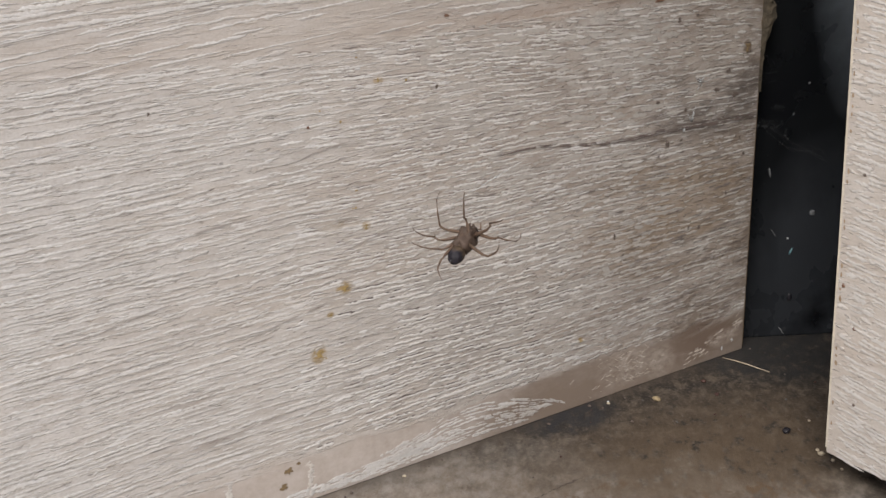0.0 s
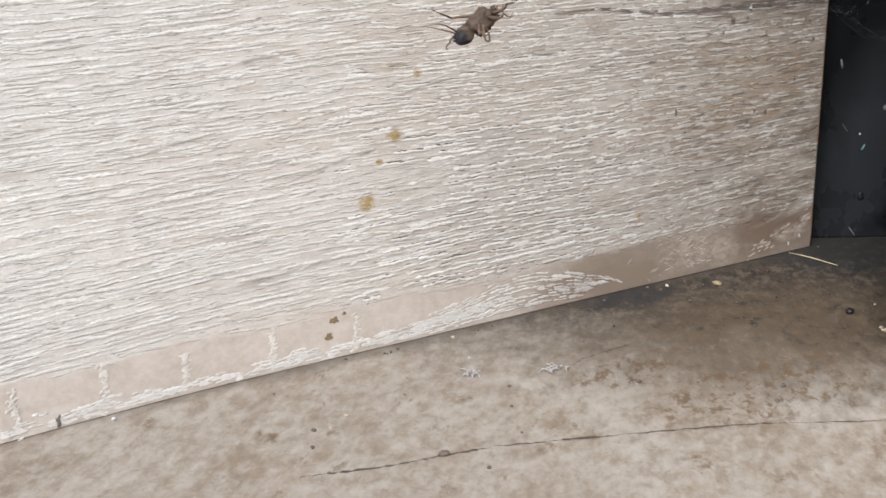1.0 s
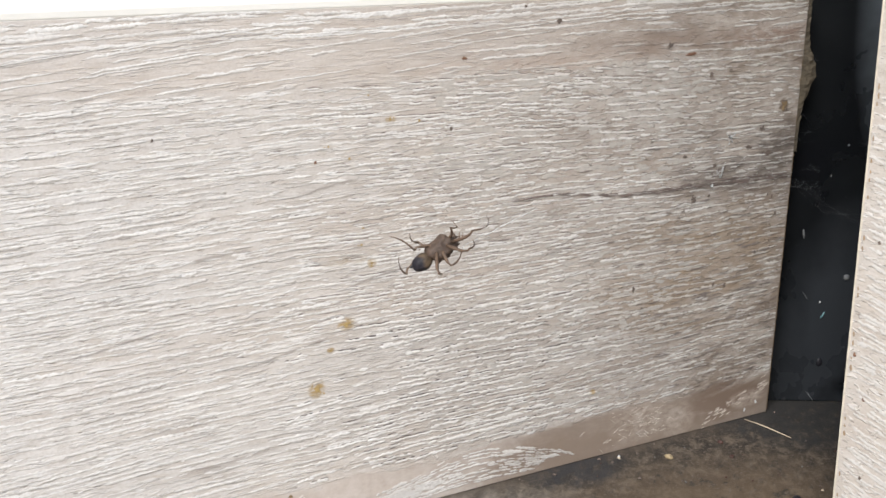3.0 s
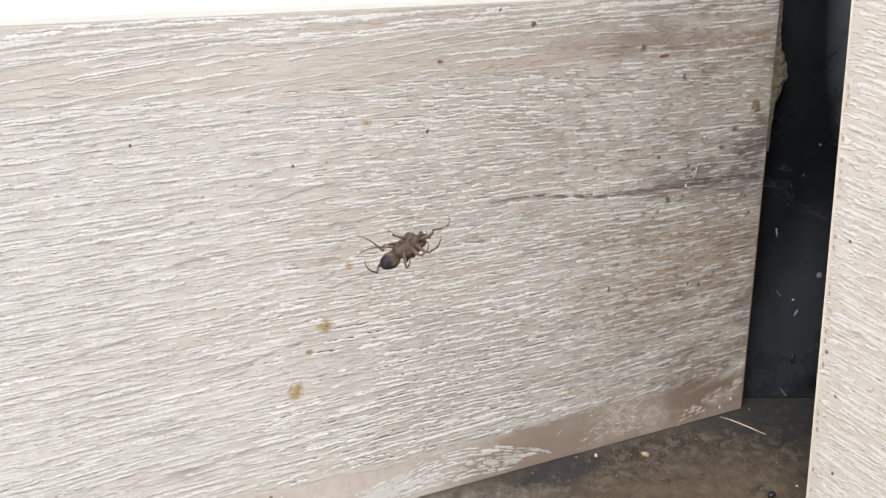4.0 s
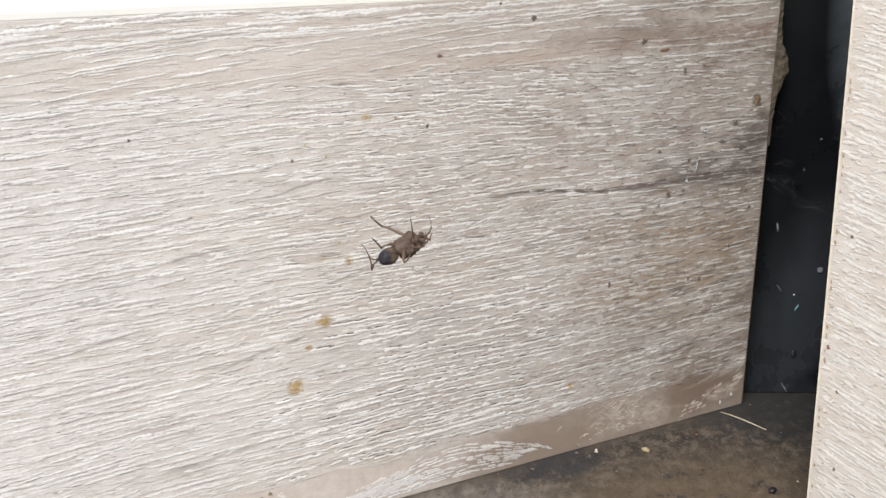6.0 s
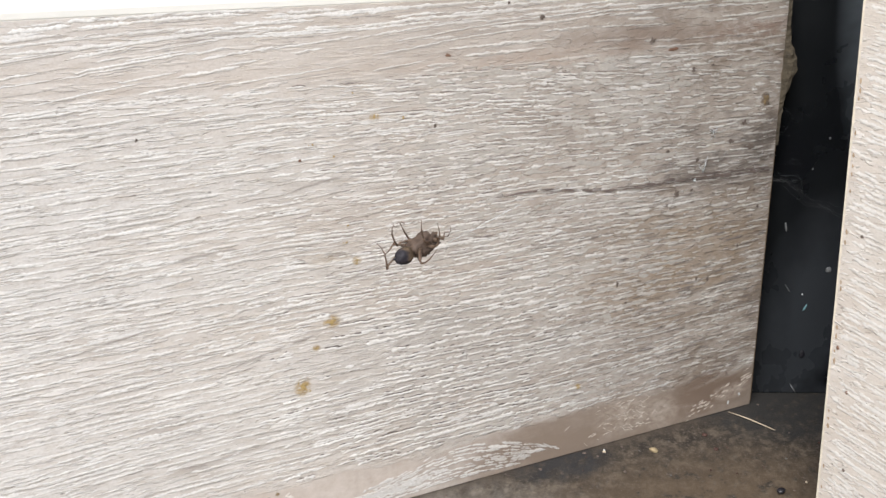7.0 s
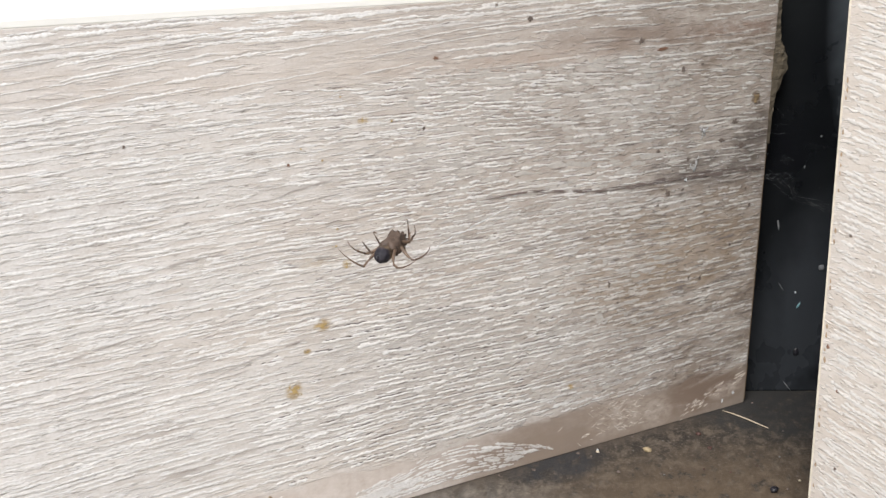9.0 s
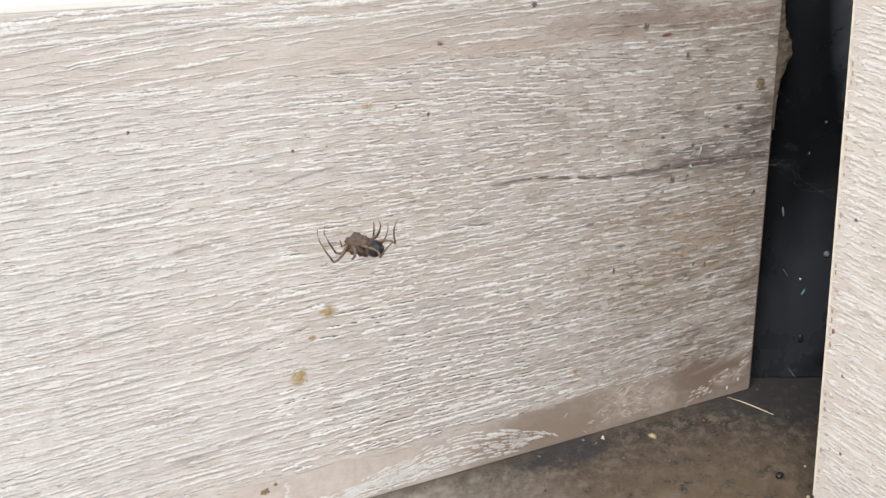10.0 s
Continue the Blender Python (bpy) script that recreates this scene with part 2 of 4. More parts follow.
def stone():
    """Worn beige stone tile: cloudy pale patches, brown soiling, dark specks."""
    m, nt, bsdf = material("worn stone")
    vec = coords(nt, (1, 1, 1))
    # the wear of the stone runs away from the room
    turned = nt.nodes.new("ShaderNodeMapping")
    turned.inputs["Rotation"].default_value = (0, 0, radians(-46))
    nt.links.new(vec, turned.inputs["Vector"])
    drawn = nt.nodes.new("ShaderNodeMapping")
    drawn.inputs["Scale"].default_value = (0.62, 1.05, 1)
    nt.links.new(turned.outputs["Vector"], drawn.inputs["Vector"])
    flat = drawn.outputs["Vector"]
    cloud = noise_at(nt, flat, 48, 9, 0.66, 0.15)
    soil = noise_at(nt, flat, 75, 9, 0.72, 0.2)
    mott = noise_at(nt, flat, 330, 7, 0.74)
    speck = noise_at(nt, vec, 1100, 4, 0.7)
    col = ramp(nt, cloud, [(0.36, (0.210, 0.173, 0.137)), (0.5, (0.272, 0.236, 0.199)), (0.64, (0.323, 0.296, 0.263))])
    col = mixed(nt, maths(nt, "MULTIPLY", grey(nt, soil, 0.54, 0.66), 0.6), col, (0.20, 0.152, 0.106))
    col = mixed(nt, maths(nt, "MULTIPLY", grey(nt, mott, 0.50, 0.62), 0.42), col, (0.375, 0.352, 0.326))
    col = mixed(nt, maths(nt, "MULTIPLY", grey(nt, mott, 0.49, 0.37), 0.48), col, (0.155, 0.118, 0.086))
    col = mixed(nt, maths(nt, "MULTIPLY", grey(nt, speck, 0.58, 0.68), 0.45), col, (0.14, 0.105, 0.075))
    small = noise_at(nt, flat, 430, 5, 0.62, 0.3)
    col = mixed(nt, maths(nt, "MULTIPLY", grey(nt, small, 0.50, 0.64), 0.4), col, (0.36, 0.335, 0.31))
    col = mixed(nt, maths(nt, "MULTIPLY", grey(nt, small, 0.48, 0.34), 0.45), col, (0.15, 0.115, 0.085))
    pock = noise_at(nt, flat, 190, 6, 0.7, 0.2)
    spots = maths(nt, "MULTIPLY", grey(nt, pock, 0.57, 0.66), grey(nt, soil, 0.44, 0.56))
    col = mixed(nt, maths(nt, "MULTIPLY", spots, 0.8), col, (0.10, 0.06, 0.03))
    # the unswept strip and corner under the panels: grime, with shade put into the colour
    tc = nt.nodes.new("ShaderNodeTexCoord")
    sep = nt.nodes.new("ShaderNodeSeparateXYZ")
    nt.links.new(tc.outputs["Object"], sep.inputs[0])
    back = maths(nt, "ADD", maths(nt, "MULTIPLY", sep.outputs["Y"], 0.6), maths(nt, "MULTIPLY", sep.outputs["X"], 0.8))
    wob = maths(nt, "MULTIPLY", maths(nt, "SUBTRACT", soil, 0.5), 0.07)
    grime_shade = maths(nt, "MINIMUM", maths(nt, "MULTIPLY_ADD", maths(nt, "ADD", back, wob), 27.0, 2.35), 1.0)
    grime_shade = maths(nt, "MULTIPLY", grime_shade, maths(nt, "MULTIPLY_ADD", mott, -0.7, 1.4))
    crust_shade = ramp(nt, noise_at(nt, flat, 260, 8, 0.78, 0.1), [(0.36, (0.020, 0.016, 0.013)), (0.52, (0.044, 0.035, 0.027)), (0.68, (0.100, 0.079, 0.058))])
    crust_shade = mixed(nt, maths(nt, "MULTIPLY", grey(nt, small, 0.50, 0.62), 0.6), crust_shade, (0.135, 0.108, 0.082))
    crust_shade = mixed(nt, maths(nt, "MULTIPLY", grey(nt, small, 0.49, 0.38), 0.75), crust_shade, (0.018, 0.015, 0.013))
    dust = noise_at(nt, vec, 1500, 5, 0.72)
    crust_shade = mixed(nt, maths(nt, "MULTIPLY", grey(nt, dust, 0.54, 0.64), 0.5), crust_shade, (0.19, 0.165, 0.14))
    crust_shade = mixed(nt, maths(nt, "MULTIPLY", grey(nt, dust, 0.46, 0.36), 0.6), crust_shade, (0.020, 0.017, 0.015))
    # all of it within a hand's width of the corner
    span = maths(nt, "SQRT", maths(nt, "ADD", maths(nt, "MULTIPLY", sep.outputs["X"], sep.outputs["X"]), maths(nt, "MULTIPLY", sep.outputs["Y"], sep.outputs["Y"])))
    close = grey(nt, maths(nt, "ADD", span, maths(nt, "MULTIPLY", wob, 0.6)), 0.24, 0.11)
    col = mixed(nt, maths(nt, "MULTIPLY", grime_shade, close), col, crust_shade)
    # thin strip along the panel foot: dirt and painted contact shade
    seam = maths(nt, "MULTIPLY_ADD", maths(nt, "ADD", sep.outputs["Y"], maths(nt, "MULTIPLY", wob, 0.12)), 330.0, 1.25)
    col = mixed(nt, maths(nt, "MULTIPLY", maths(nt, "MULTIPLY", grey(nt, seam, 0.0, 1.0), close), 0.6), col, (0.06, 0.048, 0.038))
    ochre = grey(nt, mott, 0.30, 0.58)
    col = tint_patch(nt, col, sep, "Y", (-0.045, -0.030), (0.045, 0.026), ochre, (0.105, 0.074, 0.047), 0.75)
    rusty = grey(nt, noise_at(nt, flat, 380, 8, 0.78, 0.2), 0.40, 0.72)
    # blackish patch at the panel's foot, shade of the gap put into the colour
    col = tint_patch(nt, col, sep, "Y", (-0.051, -0.003), (0.012, 0.0070), mott, (0.024, 0.025, 0.028), 1.7)
    col = tint_patch(nt, col, sep, "Y", (-0.073, -0.030), (0.016, 0.007), rusty, (0.105, 0.068, 0.040), 1.9)
    col = tint_patch(nt, col, sep, "Y", (-0.060, -0.047), (0.028, 0.012), rusty, (0.11, 0.07, 0.040), 1.8)
    # near-black floor in the open corner: grime with the recess's shade painted in
    col = tint_patch(nt, col, sep, "Y", (0.005, 0.002), (0.022, 0.026), mott, (0.020, 0.0205, 0.021), 2.5)
    nt.links.new(col, bsdf.inputs["Base Color"])
    bsdf.inputs["Roughness"].default_value = 0.7
    bsdf.inputs["Specular IOR Level"].default_value = 0.35
    bumped(nt, bsdf, maths(nt, "ADD", maths(nt, "MULTIPLY", mott, 0.6), maths(nt, "MULTIPLY", speck, 0.4)), 0.5, 0.0005)
    return m


def black_panel_material():
    m, nt, bsdf = material("dusty black plastic")
    dust = noise_at(nt, coords(nt, (1, 1, 1)), 28, 5, 0.6, 0.3)
    grit = noise_at(nt, coords(nt, (1, 1, 1)), 1500, 3, 0.7)
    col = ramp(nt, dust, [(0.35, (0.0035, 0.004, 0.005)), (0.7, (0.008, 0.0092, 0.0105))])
    col = mixed(nt, maths(nt, "MULTIPLY", grey(nt, grit, 0.66, 0.78), 0.35), col, (0.13, 0.13, 0.13))
    tc = nt.nodes.new("ShaderNodeTexCoord")
    sep = nt.nodes.new("ShaderNodeSeparateXYZ")
    nt.links.new(tc.outputs["Object"], sep.inputs[0])
    # upper patch: soft reflection of the room, put into the colour
    col = tint_patch(nt, col, sep, "Z", (0.0185, 0.085), (0.0125, 0.040), dust, (0.102, 0.116, 0.131), 1.5)
    col = tint_patch(nt, col, sep, "Z", (0.016, 0.006), (0.024, 0.040), dust, (0.028, 0.031, 0.036), 2.0)
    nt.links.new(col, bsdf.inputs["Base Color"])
    nt.links.new(ramp(nt, dust, [(0.4, (0.22,) * 3), (0.7, (0.45,) * 3)]), bsdf.inputs["Roughness"])
    bsdf.inputs["Specular IOR Level"].default_value = 0.28
    return m


def abdomen_material():
    """Brown, mottled fore part and a dark blue-black hind end."""
    m, nt, bsdf = material("spider abdomen")
    tc = nt.nodes.new("ShaderNodeTexCoord")
    sep = nt.nodes.new("ShaderNodeSeparateXYZ")
    nt.links.new(tc.outputs["Object"], sep.inputs[0])
    n = noise_at(nt, coords(nt, (1, 1, 1)), 1400, 4, 0.6)
    f = maths(nt, "MULTIPLY_ADD", maths(nt, "ADD", sep.outputs["X"], maths(nt, "MULTIPLY", maths(nt, "SUBTRACT", n, 0.5), 0.0012)), 1500.0, 0.5)
    brown = ramp(nt, n, [(0.35, (0.035, 0.024, 0.015)), (0.65, (0.10, 0.07, 0.045))])
    dark = ramp(nt, n, [(0.4, (0.010, 0.009, 0.013)), (0.7, (0.030, 0.026, 0.034))])
    nt.links.new(mixed(nt, f, dark, brown), bsdf.inputs["Base Color"])
    bsdf.inputs["Roughness"].default_value = 0.6
    bsdf.inputs["Specular IOR Level"].default_value = 0.25
    bumped(nt, bsdf, n, 0.5, 0.0002)
    return m


MAT_BOARD = laminate("limed oak laminate", True)
MAT_BOARD_2 = laminate("limed oak laminate side", False)
MAT_PORE = simple("limed pore", (0.57, 0.55, 0.53), 0.6, 0.10, 1500, bump=0.3)
MAT_FRONT_PORE = pore_material()
MAT_TICK = simple("pale scuff", (0.43, 0.38, 0.33), 0.7, 0.15, 2200)
MAT_TICK_PALE = simple("chalky mark", (0.62, 0.59, 0.555), 0.8, 0.12, 2200)
MAT_OLIVE = simple("dried olive drop", (0.19, 0.135, 0.075), 0.6, 0.4, 2500)
# groove colours: dirt, darkened to carry the shade of the embossed relief
MAT_GROOVE = simple("dirt and shade in grooves", (0.19, 0.16, 0.145), 0.85, 0.3, 1800)
MAT_GROOVE_DEEP = simple("deep grooves with dirt and shade", (0.09, 0.074, 0.066), 0.85, 0.3, 1800)
MAT_GROOVE_PALE = simple("thin dirt and shade in grooves", (0.37, 0.345, 0.322), 0.8, 0.25, 1800)
MAT_GRAIN_DARK = simple("dark grain", (0.19, 0.16, 0.145), 0.8, 0.35, 1800)
MAT_GRAIN_LINE = simple("long dark grain", (0.14, 0.11, 0.098), 0.8, 0.35, 1800)
MAT_HALF_LIMED = simple("half-limed grain", (0.40, 0.373, 0.345), 0.7, 0.16, 1500)
MAT_GRAIN_SOFT = simple("soft grey grain", (0.36, 0.33, 0.305), 0.7, 0.2, 1800)
MAT_EDGE = simple("cream edge band", (0.56, 0.51, 0.43), 0.55, 0.2, 900)
MAT_SEAL = simple("black sealant", (0.006, 0.006, 0.008), 0.7, 0.4, 900, spec=0.15)
MAT_GLUE = simple("brown glue", (0.30, 0.22, 0.145), 0.6, 0.3, 1500)
MAT_CHIP = simple("raw chipboard", (0.17, 0.12, 0.075), 0.9, 0.4, 900, bump=0.8, dist=0.0006)
MAT_TOP = simple("cream lacquer", (0.68, 0.67, 0.635), 0.35, 0.03, 300, bump=0.05)
MAT_STONE = stone()
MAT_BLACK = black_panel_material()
MAT_CRACK = simple("dirt in crack", (0.075, 0.060, 0.050), 0.9, 0.4, 1500)
MAT_YELLOW = simple("dried yellow drop", (0.34, 0.245, 0.105), 0.45, 0.3, 2500)
MAT_RUST = simple("dried brown drop", (0.16, 0.085, 0.055), 0.5, 0.4, 2500)
MAT_SOOT = simple("dark droppings", (0.11, 0.086, 0.073), 0.8, 0.4, 2500)
MAT_STRAW = simple("dry straw", (0.42, 0.36, 0.27), 0.6, 0.25, 1500)
MAT_CRUMB = simple("tan crumb", (0.32, 0.25, 0.15), 0.7, 0.25, 1800)
MAT_LINT = simple("white lint", (0.52, 0.535, 0.55), 0.9, 0.1, 1800)
MAT_WISP = simple("greyish lint", (0.38, 0.375, 0.37), 0.9, 0.12, 1800)
MAT_NIB = simple("black seed", (0.015, 0.014, 0.018), 0.4, 0.4, 2500)
MAT_RED = simple("dark red crumb", (0.055, 0.026, 0.02), 0.6, 0.4, 2500)
MAT_SILK = simple("dusty silk", (0.15, 0.155, 0.155), 0.7, 0.15, 1500)
MAT_TEAL_GLINT = simple("painted teal glint", (0.12, 0.24, 0.27), 0.4, 0.2, 1500)
MAT_DUST = simple("grey dust", (0.14, 0.145, 0.15), 0.9, 0.2, 1500)
MAT_TUFT = simple("matted old silk", (0.068, 0.055, 0.038), 0.9, 0.45, 1200, bump=0.8, dist=0.0005)
MAT_WALL = simple("pale plaster", (0.62, 0.60, 0.56), 0.9, 0.06, 12, bump=0.3, dist=0.003)
MAT_ABDOMEN = abdomen_material()
MAT_HEAD = simple("spider carapace", (0.062, 0.041, 0.030), 0.65, 0.4, 2200, bump=0.4)
MAT_LEG = simple("spider leg", (0.125, 0.082, 0.057), 0.5, 0.45, 1600, bump=0.3)


# ---- helpers for building ----
def part(name, bm, mat, parent=None, label=""):
    me = bpy.data.meshes.new(name)
    bm.to_mesh(me)
    bm.free()
    me.materials.append(mat)
    ob = new(name, me)
    if parent is not None:
        ob.parent = parent
    if label:
        ob["label"] = label
    return ob


def from_lists(name, verts, faces, mat, parent=None, label="", smooth=False):
    me = bpy.data.meshes.new(name)
    me.from_pydata(verts, [], faces)
    me.materials.append(mat)
    if smooth:
        me.polygons.foreach_set("use_smooth", [True] * len(me.polygons))
    me.update()
    ob = new(name, me)
    if parent is not None:
        ob.parent = parent
    if label:
        ob["label"] = label
    return ob


def thing(name, label, category, group="", kind="", at=None):
    e = new(name)
    e.empty_display_size = 0.01
    if at is not None:
        e.matrix_basis = at
    return tagged(e, label, category, group, kind)


def wob(x, y, s):
    return noise.noise(Vector((x, y, s)))


def box_bm(x0, x1, y0, y1, z0, z1, bevel=0.0005):
    bm = bmesh.new()
    bmesh.ops.create_cube(bm, size=1)
    for v in bm.verts:
        v.co = Vector((x0 + (v.co.x + 0.5) * (x1 - x0), y0 + (v.co.y + 0.5) * (y1 - y0), z0 + (v.co.z + 0.5) * (z1 - z0)))
    if bevel:
        bmesh.ops.bevel(bm, geom=list(bm.edges), offset=bevel, segments=2, affect="EDGES", profile=0.5)
    return bm


def blob_bm(rx, ry, rz, seed, rough=0.3, sub=2, grain=1.6):
    bm = bmesh.new()
    bmesh.ops.create_icosphere(bm, subdivisions=sub, radius=1)
    for v in bm.verts:
        k = 1 + rough * wob(v.co.x * grain + seed * 7.1, v.co.y * grain - seed * 3.3, v.co.z * grain + seed)
        v.co = Vector((v.co.x * rx * k, v.co.y * ry * k, v.co.z * rz * k))
    for f in bm.faces:
        f.smooth = True
    return bm


def tube_bm(points, radii, sides=6, cap=True):
    """A tube through points with a radius at each."""
    bm = bmesh.new()
    rings = []
    n = len(points)
    for i, p in enumerate(points):
        d = (points[min(i + 1, n - 1)] - points[max(i - 1, 0)]).normalized()
        a = d.orthogonal().normalized()
        b = d.cross(a)
        rings.append([bm.verts.new(p + (a * math.cos(k * math.tau / sides) + b * math.sin(k * math.tau / sides)) * radii[i]) for k in range(sides)])
    for r, s in zip(rings, rings[1:]):
        # line the rings up to avoid twisting
        best = min(range(sides), key=lambda o: (r[0].co - s[o].co).length)
        for k in range(sides):
            f = bm.faces.new((r[k], r[(k + 1) % sides], s[(k + 1 + best) % sides], s[(k + best) % sides]))
            f.smooth = True
    if cap:
        bm.faces.new(list(reversed(rings[0])))
        bm.faces.new(rings[-1])
    bmesh.ops.recalc_face_normals(bm, faces=list(bm.faces))
    return bm


# ---- grain of the boards, as fine proud ribbons ----
def flow(u, v, s):
    return 0.0010 * wob(u * 22, v * 28, s) + 0.00026 * wob(u * 80, v * 110, s + 3)


def ribbon(verts, faces, u0, u1, v0, width, height, s, tilt=0.0, lift=0.00003):
    """One ragged flake of limed grain on the face y = 0 (outwards is -y)."""
    n = max(4, min(60, int((u1 - u0) / 0.00022)))
    base = len(verts)
    for i in range(n + 1):
        q = i / n
        u = u0 + (u1 - u0) * q
        v = v0 + flow(u, v0, s) + tilt * (u - u0) + 0.00014 * wob(u * 620, v0 * 900, s + 9)
        full = width * min(1.0, 0.12 + 9 * q, 0.06 + 5 * (1 - q))
        above = full * min(max(0.46 + 0.55 * wob(u * 2300, v0 * 2300, s + 5) + 0.35 * wob(u * 420, v0 * 2300, s + 11), 0.10), 0.8)
        below = full * min(max(0.46 + 0.50 * wob(u * 2100, v0 * 2300, s + 7) + 0.35 * wob(u * 380, v0 * 2300, s + 12), 0.10), 0.8)
        verts.append((u, -lift, v + above))
        verts.append((u, -lift - height, v - below * 0.45))
        verts.append((u, -lift + 0.00002, v - below))
    for i in range(n):
        a = base + 3 * i
        faces.append((a, a + 1, a + 4, a + 3))
        faces.append((a + 1, a + 2, a + 5, a + 4))


def streaks(rng, u_lo, u_hi, v_lo, v_hi, gap, length, width, cover, height, s, tilt=0.0, keep=None, lean=0.0, dark_side=-1):
    """Rows of pale dashes that follow one wavy line each; thin dark grooves beside part of them give dirt and painted
    relief shade.
    """
    verts, faces, dark_v, dark_f = [], [], [], []
    v = v_lo
    while v < v_hi:
        u = u_lo + rng.random() * length * 0.5
        fat = math.exp(rng.gauss(0, 0.12))
        full = cover * rng.uniform(0.75, 1.2)
        slope = tilt + lean * (0.04 - v)
        while u < u_hi:
            run = length * math.exp(rng.gauss(0, 0.6))
            end = min(u + run, u_hi - 0.0002)
            if rng.random() < full and end - u > 0.0004 and (keep is None or keep(u + run / 2, v)):
                at = v + rng.gauss(0, gap * 0.14)
                ribbon(verts, faces, u, end, at, width * fat * math.exp(rng.gauss(0, 0.16)) * min(1.0, 0.4 + (end - u) / 0.003), height * rng.uniform(0.6, 1.3), s, slope)
                if rng.random() < 0.7:
                    cut = min(u + run * rng.uniform(0.0, 0.4), u_hi - 0.0010)
                    ribbon(dark_v, dark_f, cut, min(cut + run * rng.uniform(0.4, 0.9), u_hi - 0.0002), at + dark_side * width * fat * 0.66, width * 0.42, 0.00001, s, slope)
            u += run * rng.uniform(0.85, 1.15)
        v += gap * rng.uniform(0.75, 1.25)
    return verts, faces, dark_v, dark_f


def dark_ribbon(points, width, s, fade=30, lift=0.00013):
    """A thin uneven dark line along points (u, v) on the face y = 0."""
    verts, faces = [], []
    n = 0
    for (u0, v0), (u1, v1) in zip(points, points[1:]):
        k = max(2, int(abs(u1 - u0) / 0.0005))
        for i in range(k):
            u, v = u0 + (u1 - u0) * i / k, v0 + (v1 - v0) * i / k + 0.00015 * wob(u0 * 300 + i * 0.3, s, 1)
            w = width * max(0.04, 0.5 + 1.1 * wob(u * 420, s, 2)) * min(1.0, 0.1 + n / fade)
            verts += [(u, -lift, v + w / 2), (u, -lift - 0.00001, v), (u, -lift, v - w / 2)]
            if n:
                a = 3 * (n - 1)
                faces += [(a, a + 1, a + 4, a + 3), (a + 1, a + 2, a + 5, a + 4)]
            n += 1
    return verts, faces


# ---- floor ----
bm = bmesh.new()
bmesh.ops.create_grid(bm, x_segments=4, y_segments=4, size=40)
ground = tagged(part("floor", bm, MAT_STONE), "worn beige-brown stone floor, grime and painted shade along the panels", "floor", kind="structure")

TOP = 0.0858  # height of the front panel

# ---- front panel ----
front = thing("plinth_panel", "limed-oak laminate plinth panel with embossed white grain, stained by drops", "panel")
bm = box_bm(-0.75, 0.0, 0.0, 0.016, 0.00004, TOP - 0.0008, 0.0002)
for k in range(12):
    bmesh.ops.bisect_plane(bm, geom=list(bm.verts) + list(bm.edges) + list(bm.faces), plane_co=(-0.114 - 0.005 * k, 0, 0), plane_no=(1, 0, 0))
for k in range(8):
    bmesh.ops.bisect_plane(bm, geom=list(bm.verts) + list(bm.edges) + list(bm.faces), plane_co=(0, 0, 0.0045 * (k + 1)), plane_no=(0, 0, 1))
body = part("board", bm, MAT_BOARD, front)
rng = random.Random(5)


def middle(u, v):
    return rng.random() < min(1.0, (u + 0.112) / 0.03, (-0.044 - u) / 0.016)


def open_end(u, v):
    return rng.random() < min(0.95, (u + 0.060) / 0.016) * (1.0 - 0.30 * max(0.0, (u + 0.04) / 0.04))


def band_left(u, v):
    return u < -0.078 + 0.01 * rng.random()


def band_right(u, v):
    return u > -0.082


def far_left(u, v):
    return rng.random() < (-0.086 - u) / 0.03


# long pale streaks on the far part, short dashes towards the open end
for name, label, args in (
    ("grain_streak", "long white limed grain streaks", (-0.21, -0.082, 0.0095, 0.0735, 0.00088, 0.0066, 0.00033, 0.80, 0.00004, 1, 0.02, far_left)),
    ("grain_dash", "short white limed grain dashes", (-0.112, -0.044, 0.0350, 0.0730, 0.00090, 0.0029, 0.00035, 0.88, 0.00006, 1, -0.006, middle, 1.5, 1)),
    ("grain_dash", "bold white limed grain dashes with dark upper edges", (-0.118, -0.040, 0.0085, 0.0350, 0.00102, 0.0028, 0.00043, 0.94, 0.00010, 1, -0.006, middle, 1.5, 1)),
    ("grain_dash", "broad white limed grain dashes towards the open end", (-0.060, 0.0, 0.0090, 0.0728, 0.00112, 0.0030, 0.00039, 0.86, 0.00006, 4, -0.004, open_end, 1.5, 1)),
    ("grain_band", "long thin white grain lines that rise through a smooth brownish band", (-0.21, 0.0, 0.0738, 0.0806, 0.00098, 0.0120, 0.00030, 0.74, 0.000045, 2, 0.085, band_left)),
    ("grain_band", "thin wavy white grain lines in a brownish band", (-0.085, 0.0, 0.0735, 0.0806, 0.00125, 0.0080, 0.00038, 0.62, 0.000045, 6, 0.012, band_right)),
    ("grain_crest", "thick wavy white grain lines under the upper edge", (-0.21, 0.0, 0.0806, TOP - 0.0014, 0.00078, 0.0140, 0.00042, 0.86, 0.000045, 3, 0.025)),
):
    vs, fs, dv, df = streaks(rng, *args)
    tagged(from_lists(name, vs, fs, MAT_FRONT_PORE, front, label, True), kind="stuff")
    tagged(from_lists("grain_groove", dv, df, MAT_GROOVE_DEEP if label.startswith("bold") else MAT_GROOVE if name == "grain_dash" else MAT_GROOVE_PALE, front, "fine dark grooves, dirt with painted relief shade"), kind="stuff")
